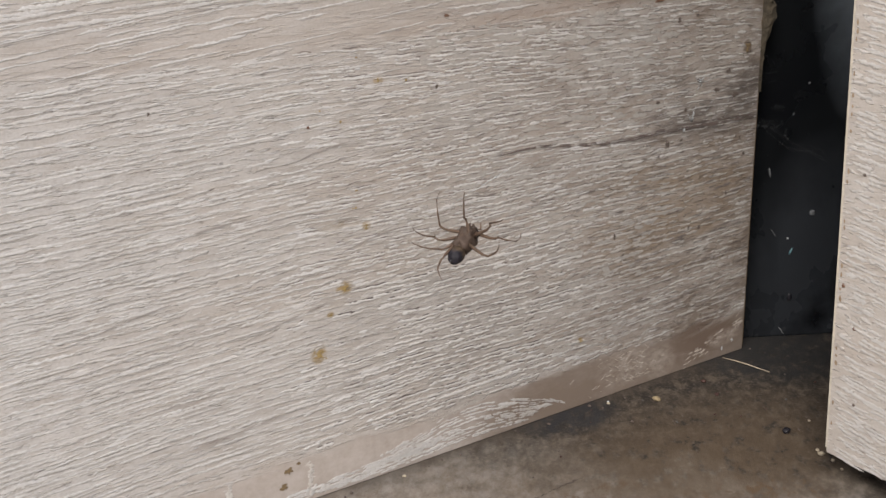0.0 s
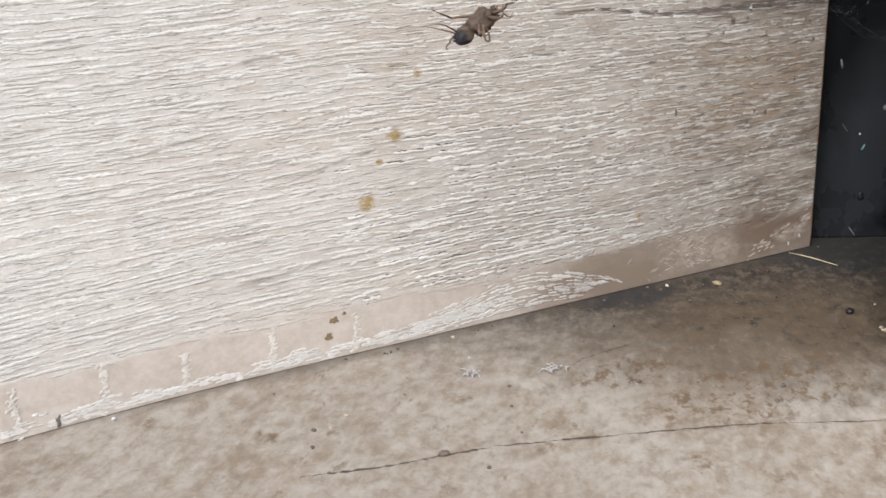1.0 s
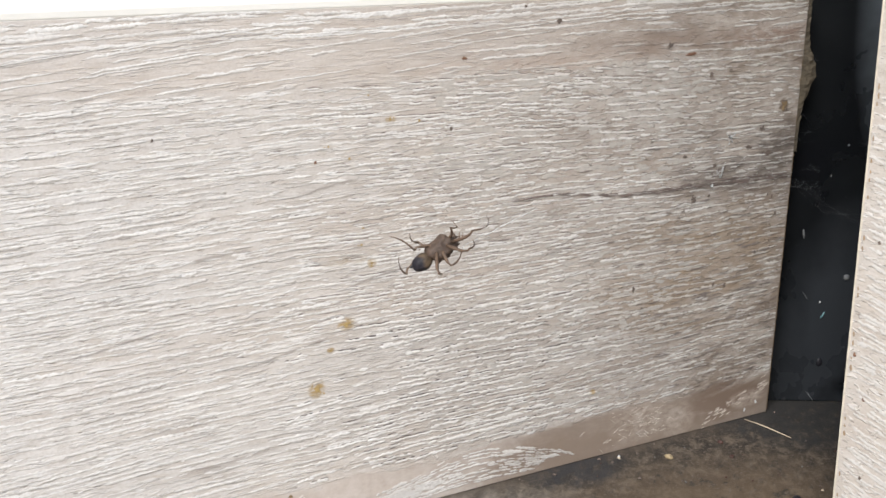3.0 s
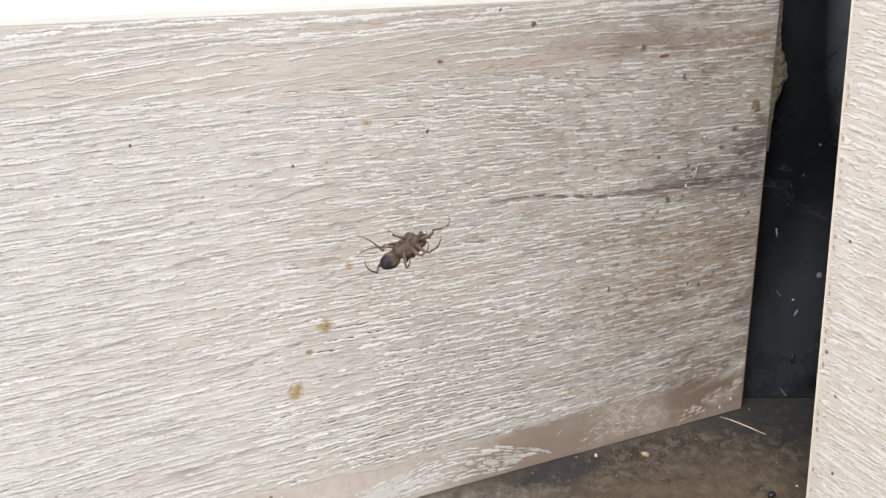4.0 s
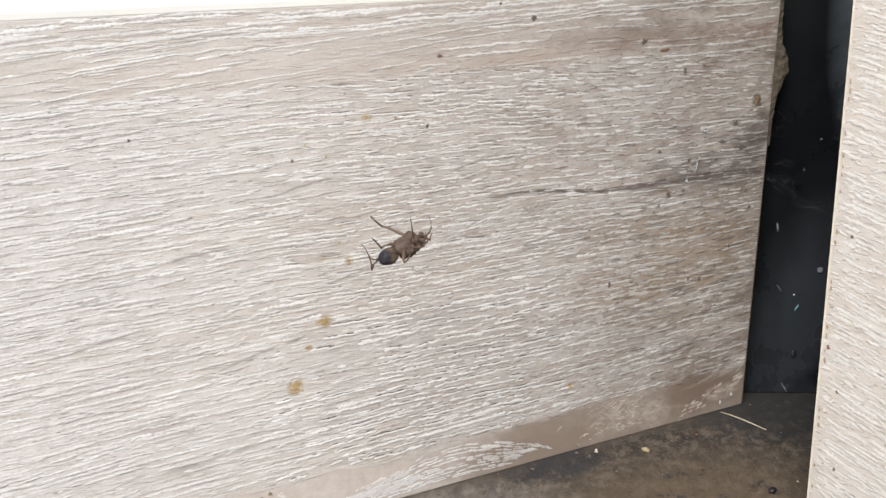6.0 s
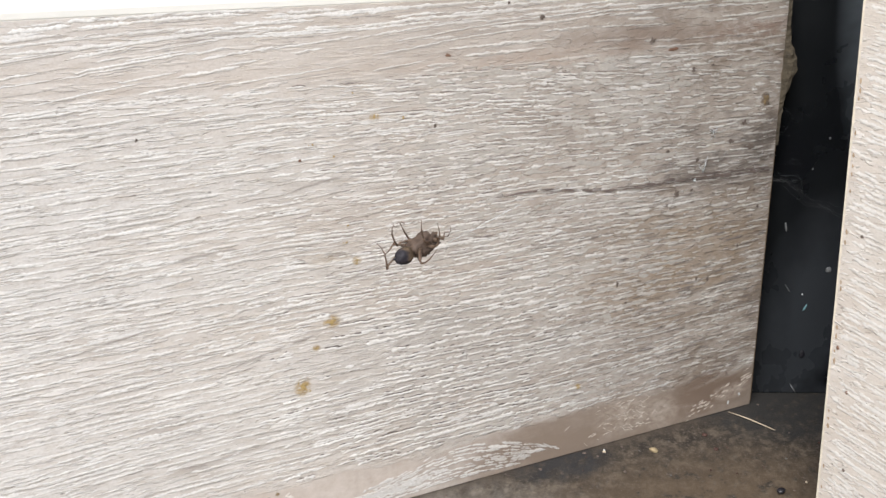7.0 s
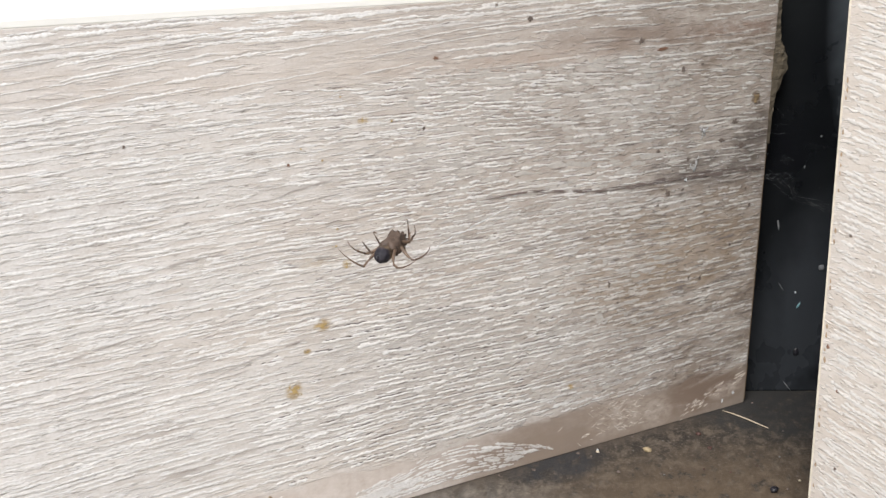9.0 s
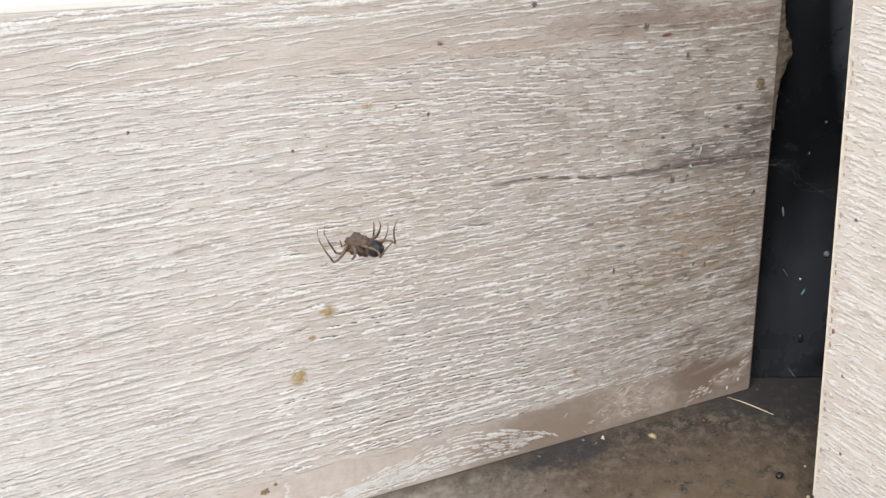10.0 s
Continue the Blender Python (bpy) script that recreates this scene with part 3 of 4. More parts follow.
# fine short dashes and hair-thin dark pores between them
vs, fs, dv, df = [], [], [], []
for j in range(2800):
    u, v = rng.uniform(-0.175, -0.001), rng.uniform(0.0095, 0.0735)
    run = 0.0016 * math.exp(rng.gauss(0, 0.5))
    lean = -0.008 + 1.5 * (0.04 - v) if u > -0.09 else 0.02
    if u > -0.07 and rng.random() < 0.55:
        continue
    if rng.random() < 0.55:
        ribbon(vs, fs, u, min(u + run, -0.0003), v, 0.00020 * rng.uniform(0.6, 1.4), 0.00004, 900 + j * 0.01, lean)
    elif u > -0.10:
        ribbon(dv, df, u, min(u + run * 1.3, -0.0003), v, 0.00012 * rng.uniform(0.6, 1.5), 0.00001, 950 + j * 0.01, lean)
tagged(from_lists("grain_dash", vs, fs, MAT_FRONT_PORE, front, "fine white limed grain dashes", True), kind="stuff")
tagged(from_lists("grain_groove", dv, df, MAT_GROOVE_PALE, front, "hair-thin dark pores"), kind="stuff")
# wider, half-filled flakes under the white dashes towards the open end
vs, fs = [], []
for j in range(560):
    u, v = -0.026 - 0.058 * rng.random() ** 0.8, 0.0735 - 0.0635 * rng.random() ** 1.3
    ribbon(vs, fs, u, min(u + 0.0034 * math.exp(rng.gauss(0, 0.4)), -0.0003), v, 0.00060 * rng.uniform(0.6, 1.3), 0.00001, 980 + j * 0.01, -0.006 + 0.03 * (0.04 - v), 0.00002)
tagged(from_lists("grain_dash", vs, fs, MAT_HALF_LIMED, front, "half-filled greyish grain flakes", True), kind="stuff")
# the flame figure and short pale ticks in the smooth brown foot
vs, fs = [], []
CREST = [(-0.106, 0.0020), (-0.087, 0.0042), (-0.078, 0.0064), (-0.068, 0.0064), (-0.0607, 0.0052), (-0.0528, 0.0031), (-0.0487, 0.0007)]


def crest(u):
    """Height of the flame figure's outline at u."""
    for (a, h), (b, g) in zip(CREST, CREST[1:]):
        if a <= u <= b:
            return h + (g - h) * (u - a) / (b - a)
    return 0.0007


for k in range(11):
    # each curve of the figure is a row of broken ragged flakes
    u = -0.105 + 0.0022 * abs(k - 3) + rng.uniform(-0.002, 0.002)
    stop = -0.0492 - 0.0009 * (10 - k) + rng.uniform(-0.0015, 0.0)
    while u < stop:
        run = 0.0026 * math.exp(rng.gauss(0, 0.5))
        end = min(u + run, stop)
        if rng.random() < 0.86 and end - u > 0.0004:
            share = 0.10 + 0.90 * k / 10 + rng.gauss(0, 0.018)
            here, there = crest(u) * share, crest(end) * share
            ribbon(vs, fs, u, end, 0.0004 + here + 0.00025 * wob(u * 230, k * 0.6, 4), 0.00034 * math.exp(rng.gauss(0, 0.25)), 0.00006, 70 + k * 0.02, (there - here) / (end - u))
        u = end + run * rng.uniform(-0.1, 0.25)
for j in range(430):
    u = rng.uniform(-0.205, -0.080)
    v = 0.0008 + abs(rng.gauss(0, 0.0009)) * (1.2 - 0.4 * (u + 0.205) / 0.125) + 0.0016 * max(0.0, (u + 0.108) / 0.028)
    ribbon(vs, fs, u, u + rng.uniform(0.0007, 0.0040), v, 0.00042 * rng.uniform(0.5, 1.2), 0.00005, 21 + j * 0.1, 0.02)
from_lists("grain_flame", vs, fs, MAT_FRONT_PORE, front, "white flame-figured grain in the brown foot", True)
for j, (u, low, high) in enumerate(((-0.1616, 0.0002, 0.0072), (-0.1484, 0.0004, 0.0078), (-0.1354, 0.0006, 0.0066), (-0.1207, 0.0006, 0.0072), (-0.1058, 0.0008, 0.0068), (-0.1752, 0.0003, 0.0075), (-0.1378, 0.0788, 0.0834), (-0.1307, 0.0796, 0.0828), (-0.1240, 0.0786, 0.0822))):
    # each mark is a patch of pale chalky flakes
    vs, fs = [], []
    for i in range(54 if j < 6 else 12):
        q = rng.random()
        v = low + (high - low) * q
        c = u + rng.gauss(0, 0.00028) + 0.0004 * wob(v * 500, u * 90, 8)
        ribbon(vs, fs, c - rng.uniform(0.0002, 0.0006), c + rng.uniform(0.0002, 0.0006), v, rng.uniform(0.00025, 0.00055) if j < 6 else 0.00018, 0.00003, 300 + i + 60 * j, rng.uniform(-0.3, 0.5))
    from_lists("grain_tick", vs, fs, MAT_TICK_PALE, front, "pale upright chalky mark", True)
vs, fs = [], []
for j in range(90):
    u = rng.gauss(-0.033, 0.005)
    v = rng.uniform(0.0010, 0.0085)
    ribbon(vs, fs, u, u + rng.uniform(0.0004, 0.0016), v, 0.00014, 0.00004, 41 + j * 0.1, rng.uniform(-0.8, 0.8))
for j in range(46):
    q = rng.random()
    u = -0.0185 + 0.0178 * q
    ribbon(vs, fs, u, min(u + rng.uniform(0.0005, 0.0018), -0.0003), 0.0010 + 0.0056 * q + rng.gauss(0, 0.0007), 0.00020 * rng.uniform(0.4, 1.2), 0.00004, 61 + j * 0.1, 0.35)
from_lists("grain_scuff", vs, fs, MAT_TICK, front, "scraped pale marks in the brown foot")

# the long dark line and darker slanting grain
LINE = [(-0.0708, 0.0514), (-0.0668, 0.0516), (-0.0576, 0.0518), (-0.0432, 0.0501), (-0.0339, 0.0496), (-0.0256, 0.0501), (-0.0111, 0.0496), (-0.0007, 0.0492)]
vs, fs = [], []
for j, (lo, hi, shift, width) in enumerate(((0, 3, 0.0, 0.0004), (1, 4, 0.0002, 0.00025), (2, 6, -0.0001, 0.00050), (3, 6, 0.0003, 0.0004), (5, 8, 0.0, 0.0006), (4, 7, -0.0004, 0.0003), (5, 8, 0.0006, 0.0004))):
    a, b = dark_ribbon([(u, v + shift) for u, v in LINE[lo:hi]], width, 1 + 3 * j, 16, 0.00018)
    base = len(vs)
    vs += a
    fs += [tuple(i + base for i in f) for f in b]
from_lists("grain_line", vs, fs, MAT_GRAIN_LINE, front, "long dark grain line")
vs, fs = [], []
for j in range(460):
    u, v = rng.uniform(-0.15, -0.002), rng.uniform(0.010, 0.083)
    a, b = dark_ribbon([(u, v), (min(u + rng.uniform(0.0015, 0.006), -0.0003), v + rng.uniform(-0.0001, 0.0006))], 0.00013, j, 10)
    base = len(vs)
    vs += a
    fs += [tuple(i + base for i in f) for f in b]
for j in range(420):
    u, v = -0.001 - abs(rng.gauss(0, 0.026)), rng.uniform(0.009, 0.060)
    a, b = dark_ribbon([(u, v), (min(u + rng.uniform(0.001, 0.0055), -0.0003), v + rng.uniform(-0.0002, 0.0007))], 0.00020 * rng.uniform(0.6, 1.4), j + 900, 5)
    base = len(vs)
    vs += a
    fs += [tuple(i + base for i in f) for f in b]
from_lists("grain_fleck", vs, fs, MAT_GRAIN_DARK, front, "fine dark grain flecks")
vs, fs = [], []
for j in range(60):
    u, v = rng.uniform(-0.036, -0.004), rng.uniform(0.012, 0.047)
    long = rng.uniform(0.0015, 0.006)
    a, b = dark_ribbon([(u, v), (min(u + long, -0.0004), v + long * rng.uniform(-0.02, 0.14))], 0.00040 * rng.uniform(0.5, 1.3), j + 1500, 2)
    base = len(vs)
    vs += a
    fs += [tuple(i + base for i in f) for f in b]
from_lists("grain_crack", vs, fs, MAT_GRAIN_DARK, front, "short dark cracks in the soiled end")
# long soft grey lines that slant up through the grain
for j, (u0, v0, u1, v1) in enumerate([(-0.128, 0.0486, -0.1147, 0.0496), (-0.1002, 0.0406, -0.0888, 0.043), (-0.075, 0.0569, -0.0637, 0.0595), (-0.118, 0.030, -0.101, 0.0335), (-0.142, 0.037, -0.128, 0.0392), (-0.088, 0.0285, -0.073, 0.0315), (-0.064, 0.040, -0.052, 0.0425), (-0.109, 0.0565, -0.096, 0.0588)]):
    mid = ((u0 + u1) / 2, (v0 + v1) / 2 + 0.0002)
    vs, fs = dark_ribbon([(u0, v0), mid, (u1, v1)], 0.00034, 200 + j, 8)
    from_lists("grain_line", vs, fs, MAT_GRAIN_SOFT, front, "soft grey slanting grain line")


def drop(u, v, ru, rv, mat, seed, label="", tail=0.0):
    """A dried splash: a ragged film a few hundredths of a millimetre thick."""
    bm = bmesh.new()
    rim, inner = [], []
    for i in range(22):
        a = 2 * math.pi * i / 22
        q = 0.80 + 0.75 * wob(math.cos(a) * 1.7 + seed, math.sin(a) * 1.7, seed) + 0.35 * wob(math.cos(a) * 5 + seed, math.sin(a) * 5, seed + 2)
        q = min(max(q, 0.3), 1.2)
        rim.append(bm.verts.new((ru * q * math.cos(a), 0.00003, rv * q * math.sin(a))))
        inner.append(bm.verts.new((ru * q * 0.6 * math.cos(a), -0.00001, rv * q * 0.6 * math.sin(a))))
    for i in range(22):
        k = (i + 1) % 22
        bm.faces.new((rim[i], rim[k], inner[k], inner[i]))
    bm.faces.new(inner)
    if tail:
        for w in bm.verts:
            if w.co.z < 0:
                w.co.z *= 1 + tail
                w.co.x += -w.co.z * 0.45
    o = part("drop_stain", bm, mat, front, label)
    o.location = (u, -0.00014, v)
    return o


for j, (u, v, ru, rv, tail) in enumerate([(-0.0937, 0.0446, 0.00075, 0.0007, 0), (-0.0982, 0.035, 0.0013, 0.0010, 0), (-0.1009, 0.0311, 0.0006, 0.0005, 0), (-0.1034, 0.0252, 0.0012, 0.0012, 1.0), (-0.1018, 0.0641, 0.0005, 0.0005, 0), (-0.0856, 0.0668, 0.0006, 0.0006, 0), (-0.0908, 0.0674, 0.0008, 0.0004, 0), (-0.0981, 0.0619, 0.0006, 0.0005, 0), (-0.0955, 0.0506, 0.0005, 0.0005, 0), (-0.0957, 0.0478, 0.0007, 0.0005, 0), (-0.0463, 0.0132, 0.0006, 0.0006, 0.6), (-0.0949, 0.0715, 0.0005, 0.0004, 0)]):
    drop(u, v, ru * 0.42, rv * 0.42, MAT_YELLOW, 3 + j, "dried yellowish drop", tail)
    for k in range(3 if ru > 0.0007 else 1):
        drop(u + rng.gauss(0, ru * 0.6), v + rng.gauss(0, rv * 0.55), ru * rng.uniform(0.12, 0.3), rv * rng.uniform(0.12, 0.3), MAT_YELLOW, 203 + 5 * j + k, "fleck of dried yellowish drop")
for j, (u, v, ru, rv) in enumerate([(-0.1040, 0.0618, 0.00035, 0.0003), (-0.0041, 0.0633, 0.0008, 0.0009), (-0.1099, 0.0066, 0.0008, 0.0006), (-0.1108, 0.0040, 0.0008, 0.0006), (-0.1080, 0.0074, 0.0004, 0.0003), (-0.0774, 0.0762, 0.0006, 0.0003), (-0.0289, 0.0742, 0.0012, 0.0004)]):
    drop(u, v, ru, rv, MAT_OLIVE if v < 0.01 or u > -0.005 else MAT_RUST, 40 + j, "dried rust-brown drop")
for j, (u, v, ru, rv) in enumerate([(-0.0253, 0.0473, 0.0008, 0.0008), (-0.0093, 0.0592, 0.0007, 0.0006), (-0.0174, 0.0583, 0.0006, 0.0006), (-0.0184, 0.0298, 0.0004, 0.0006), (-0.0154, 0.0293, 0.0005, 0.0007), (-0.0341, 0.0760, 0.0008, 0.0006), (-0.0589, 0.0813, 0.0006, 0.0005), (-0.0659, 0.0840, 0.0003, 0.0003), (-0.0795, 0.0650, 0.0003, 0.0004), (-0.0384, 0.0318, 0.0004, 0.0006), (-0.0360, 0.0279, 0.0003, 0.0003), (-0.1299, 0.0675, 0.0003, 0.0003), (-0.1556, 0.0012, 0.0005, 0.0010), (-0.0072, 0.0545, 0.0014, 0.0006), (-0.0125, 0.0560, 0.0009, 0.0005)]):
    drop(u, v, ru, rv, MAT_SOOT, 60 + j, "small dark dropping")
for j in range(12):
    u, v = -0.002 - abs(rng.gauss(0, 0.013)), rng.gauss(0.060, 0.008) if j < 9 else rng.uniform(0.02, 0.08)
    drop(u, min(v, 0.083), rng.uniform(0.0002, 0.0006), rng.uniform(0.0002, 0.0005), MAT_SOOT, 300 + j, "small dark dropping")
for j, (u, v, ru, rv) in enumerate([(-0.0898, 0.0403, 0.0005, 0.0003), (-0.0799, 0.0553, 0.0010, 0.0004)]):
    drop(u, v, ru, rv, MAT_GRAIN_SOFT, 80 + j, "faint grey smear")
# pale splashes in the brown foot near the open end
for j, (u, v) in enumerate([(-0.0035, 0.0030), (-0.0065, 0.0018)]):
    drop(u, v, 0.0004, 0.0004, MAT_LINT, 90 + j, "pale fleck")

# ragged raw edge at the open end
vs, fs = [], []
for i in range(120):
    z = 0.0008 + (TOP - 0.002) * i / 119
    w = (0.00008 + 0.0002 * max(0.0, wob(z * 420, 3, 8))) * (2.0 if z > 0.046 else 1.0) + (0.0006 if 0.046 < z < 0.078 else 0.0) * abs(wob(z * 260, 6, 1))
    vs += [(0.00002 + w * 0.5, 0.0004, z), (0.00002, -0.00004, z), (-w * 0.7, -0.00005, z)]
    if i:
        a = 3 * (i - 1)
        fs += [(a, a + 1, a + 4, a + 3), (a + 1, a + 2, a + 5, a + 4)]
from_lists("raw_edge", vs, fs, MAT_CHIP, front, "chipped brown raw edge")



def swell(x, z):
    """The foot of the board has swollen and bows out a little away from the open end."""
    a = min(max((-0.116 - x) / 0.047, 0.0), 1.0)
    return -0.0024 * a * a * min(max(1 - z / 0.036, 0.0), 1.0)


for o in front.children:
    for w in o.data.vertices:
        if o.location.y + w.co.y < 0.004:
            w.co.y += swell(o.location.x + w.co.x, o.location.z + w.co.z)

# ragged black sealing strip behind the open end
vs, fs = [], []
for i in range(150):
    z = 0.0004 + (TOP - 0.003) * i / 149
    w = 0.0006 + 0.0009 * max(0.0, wob(z * 130, 9, 2) + 0.5 * wob(z * 480, 3, 5)) + 0.0011 * math.exp(-((z - 0.020) / 0.006) ** 2) + 0.0012 * math.exp(-((z - 0.066) / 0.012) ** 2)
    vs += [(-0.0008, 0.0026, z), (w, 0.0022, z), (w + 0.0001, 0.0040, z), (-0.0008, 0.0044, z)]
    if i:
        a = 4 * (i - 1)
        fs += [(a, a + 1, a + 5, a + 4), (a + 1, a + 2, a + 6, a + 5), (a + 2, a + 3, a + 7, a + 6)]
from_lists("sealing_strip", vs, fs, MAT_SEAL, front, "ragged black sealing strip")

# ---- cream top of the plinth ----
shelf = thing("shelf_top", "cream-white lacquered shelf lying on the plinth panel", "shelf")
part("slab", box_bm(-0.75, -0.0005, 0.0012, 0.42, TOP - 0.0013, TOP + 0.0007, 0.0002), MAT_TOP, shelf)
part("edge_band", box_bm(-0.75, -0.0005, -0.00006, 0.0012, TOP - 0.0013, TOP + 0.0007, 0.0006), MAT_TOP, shelf, "rounded cream edge band")

# ---- side panel, standing across the corner ----
side = thing("side_panel", "limed-oak laminate side panel with a thin cream edge band", "panel", at=pose(-0.0329, -0.0460, 0.0040, 1.0, -0.5, -96))
part("board", box_bm(0.0, 0.30, 0.0, 0.016, 0.00004, 0.20, 0.0002), MAT_BOARD_2, side)
for x in (0.03, 0.26):
    part("foot", box_bm(x, x + 0.02, 0.0095, 0.0150, -0.0048, 0.0008, 0.0003), MAT_SEAL, side, "low black plastic foot")
rng = random.Random(9)
vs, fs, dv, df = streaks(rng, 0.0012, 0.07, 0.0006, 0.13, 0.00088, 0.0048, 0.00048, 0.85, 0.00004, 5, -0.11)
from_lists("grain_dash", vs, fs, MAT_PORE, side, "short white limed grain dashes", True)
from_lists("grain_groove", dv, df, MAT_GROOVE_PALE, side, "fine dark grooves, dirt with painted relief shade")
vs, fs = [], []
for i in range(160):
    z = 0.001 + 0.2 * i / 159
    x = 0.0
    w = 0.00035 + 0.00012 * wob(z * 500, 1, 1)
    vs += [(x - 0.0001, 0.0004, z), (x - 0.0001, -0.00008, z), (x + w, -0.00006, z)]
    if i:
        a = 3 * (i - 1)
        fs += [(a, a + 1, a + 4, a + 3), (a + 1, a + 2, a + 5, a + 4)]
from_lists("edge_band", vs, fs, MAT_EDGE, side, "thin cream edge band")
vs, fs = [], []
for i in range(150):
    z = 0.002 + 0.0013 * i
    if wob(z * 260, 4, 2) > 0.06:
        w = 0.00012 + 0.00022 * abs(wob(z * 700, 2, 4))
        c = 0.00062 + 0.00012 * wob(z * 500, 5, 3)
        ribbon(vs, fs, c, c + w * 3, z, 0.0008, 0.00001, 800 + i, 0.0)
from_lists("glue_line", vs, fs, MAT_GLUE, side, "broken brown glue line along the edge")
for j, (x, z) in enumerate([(0.0042, 0.0235), (0.0042, 0.049), (0.0014, 0.030), (0.0052, 0.0105)]):
    o = part("speck", blob_bm(0.00035, 0.0001, 0.0003, 120 + j, 0.8), MAT_SOOT if j in (1, 3) else MAT_RUST, side, "small brown speck")
    o.location = (x, 0, z)

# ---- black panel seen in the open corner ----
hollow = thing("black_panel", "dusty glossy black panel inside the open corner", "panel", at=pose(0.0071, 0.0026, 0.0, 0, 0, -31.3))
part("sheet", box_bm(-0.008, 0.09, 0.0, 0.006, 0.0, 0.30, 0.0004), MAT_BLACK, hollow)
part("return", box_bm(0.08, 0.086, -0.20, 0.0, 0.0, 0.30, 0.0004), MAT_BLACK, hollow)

# ---- room walls behind and around, out of sight ----
def wall(name, x0, x1, y0, y1):
    return tagged(part(name, box_bm(x0, x1, y0, y1, 0, 2.6, 0.0), MAT_WALL), "pale plastered wall", "wall", kind="structure")


wall("wall_back", -3.0, 3.0, 0.45, 0.57)
wall("wall_side", 1.6, 1.72, -3.0, 0.45)

# ---- litter on the floor ----
pts = [Vector((-0.0071, -0.0010, 0.0002)), Vector((-0.0066, -0.0035, 0.0003)), Vector((-0.0063, -0.0063, 0.00035)), Vector((-0.0060, -0.0092, 0.0003)), Vector((-0.0056, -0.0120, 0.0002))]
tagged(part("straw", tube_bm(pts, [0.00008, 0.00012, 0.00014, 0.00012, 0.00007], 6), MAT_STRAW), "thin dry straw lying on the grimy floor", "straw")


def crumb(name, x, y, r, mat, seed, label, category, flat=0.6, group=""):
    o = part(name, blob_bm(r, r * 0.8, r * flat, seed, 0.5), mat)
    o.location = (x, y, r * flat * 0.8)
    o.rotation_euler = (0, 0, seed * 1.7)
    return tagged(o, label, category, group)


crumb("crumb", -0.0328, -0.0072, 0.0008, MAT_CRUMB, 1, "yellow crumb on the stone floor", "crumb")
crumb("seed", -0.0249, -0.0316, 0.0009, MAT_NIB, 2, "shiny black seed on the stone floor", "seed")
crumb("crumb", -0.0193, -0.0068, 0.00055, MAT_RED, 3, "dark red crumb on the stone floor", "crumb")
crumb("crumb", -0.0220, -0.0126, 0.0005, MAT_RED, 4, "dark red crumb on the stone floor", "crumb")
crumb("crumb", -0.0405, -0.0020, 0.00022, MAT_LINT, 5, "tiny white crumb beside the panel", "crumb")
crumb("crumb", -0.0594, -0.0484, 0.0005, MAT_SOOT, 6, "small brown crumb on the stone floor", "crumb")
crumb("crumb", -0.1154, -0.0396, 0.0007, MAT_SOOT, 7, "small dark crumb on the stone floor", "crumb")
crumb("crumb", -0.1480, -0.0030, 0.0004, MAT_LINT, 8, "tiny white crumb beside the panel", "crumb")
for j, (x, y, r) in enumerate([(-0.0268, -0.0412, 0.0006), (-0.0274, -0.0440, 0.0004), (-0.0262, -0.0398, 0.0004), (-0.0290, -0.0470, 0.0003)]):
    crumb("crumb", x - r, y, r, MAT_STRAW, 20 + j, "pale brown crumb beside the side panel", "crumb", group="crumbs beside the side panel")
rng = random.Random(21)
for j in range(14):
    crumb("crumb", rng.uniform(-0.115, -0.03), -rng.uniform(0.0008, 0.0035), rng.uniform(0.00015, 0.0004), rng.choice([MAT_SOOT, MAT_SOOT, MAT_LINT, MAT_SOOT, MAT_SOOT]), 80 + j, "tiny grain of dirt along the panel foot", "dirt", group="grains of dirt on the floor")
for j in range(34):
    x, y = rng.uniform(-0.15, 0.0), rng.uniform(-0.075, -0.002)
    crumb("crumb", x, y, rng.uniform(0.00018, 0.0004), rng.choice([MAT_SOOT, MAT_SOOT, MAT_RED, MAT_SOOT, MAT_STRAW]), 30 + j, "tiny grain of dirt on the stone floor", "dirt", group="grains of dirt on the floor")

for j in range(30):
    x, y = rng.uniform(-0.075, 0.004), -0.001 - abs(rng.gauss(0, 0.018))
    crumb("crumb", x, y, rng.uniform(0.00010, 0.00026), rng.choice([MAT_SOOT, MAT_RED, MAT_SOOT, MAT_SOOT, MAT_DUST]), 130 + j, "tiny grain of dust on the grimy floor", "dirt", group="grains of dirt on the floor")


def lint(x, y, size, seed):
    r = random.Random(seed)
    e = thing("lint", "white wisp of lint on the stone floor", "lint")
    for k in range(18):
        a = r.uniform(0, math.tau)
        p = Vector((x + r.gauss(0, size * 0.35), y + r.gauss(0, size * 0.35), 0.0003))
        d = Vector((math.cos(a), math.sin(a), 0)) * size * r.uniform(0.3, 0.7)
        q = Vector((-d.y, d.x, 0)) * r.uniform(-0.4, 0.4)
        pp = [p, p + d * 0.5 + q + Vector((0, 0, 0.0004)), p + d]
        part("fibre", tube_bm(pp, [0.00005, 0.00010, 0.00004], 4), MAT_WISP, e)
    return e


lint(-0.0836, -0.0236, 0.0028, 1)
lint(-0.0962, -0.0178, 0.0024, 2)

# hairline crack with dirt in the stone, and a shorter one
CRACK = [(-0.1348, -0.0345), (-0.1232, -0.0383), (-0.1154, -0.0396), (-0.1077, -0.0413), (-0.0987, -0.0449), (-0.0873, -0.0496), (-0.0734, -0.0556), (-0.0602, -0.0636), (-0.052, -0.068)]


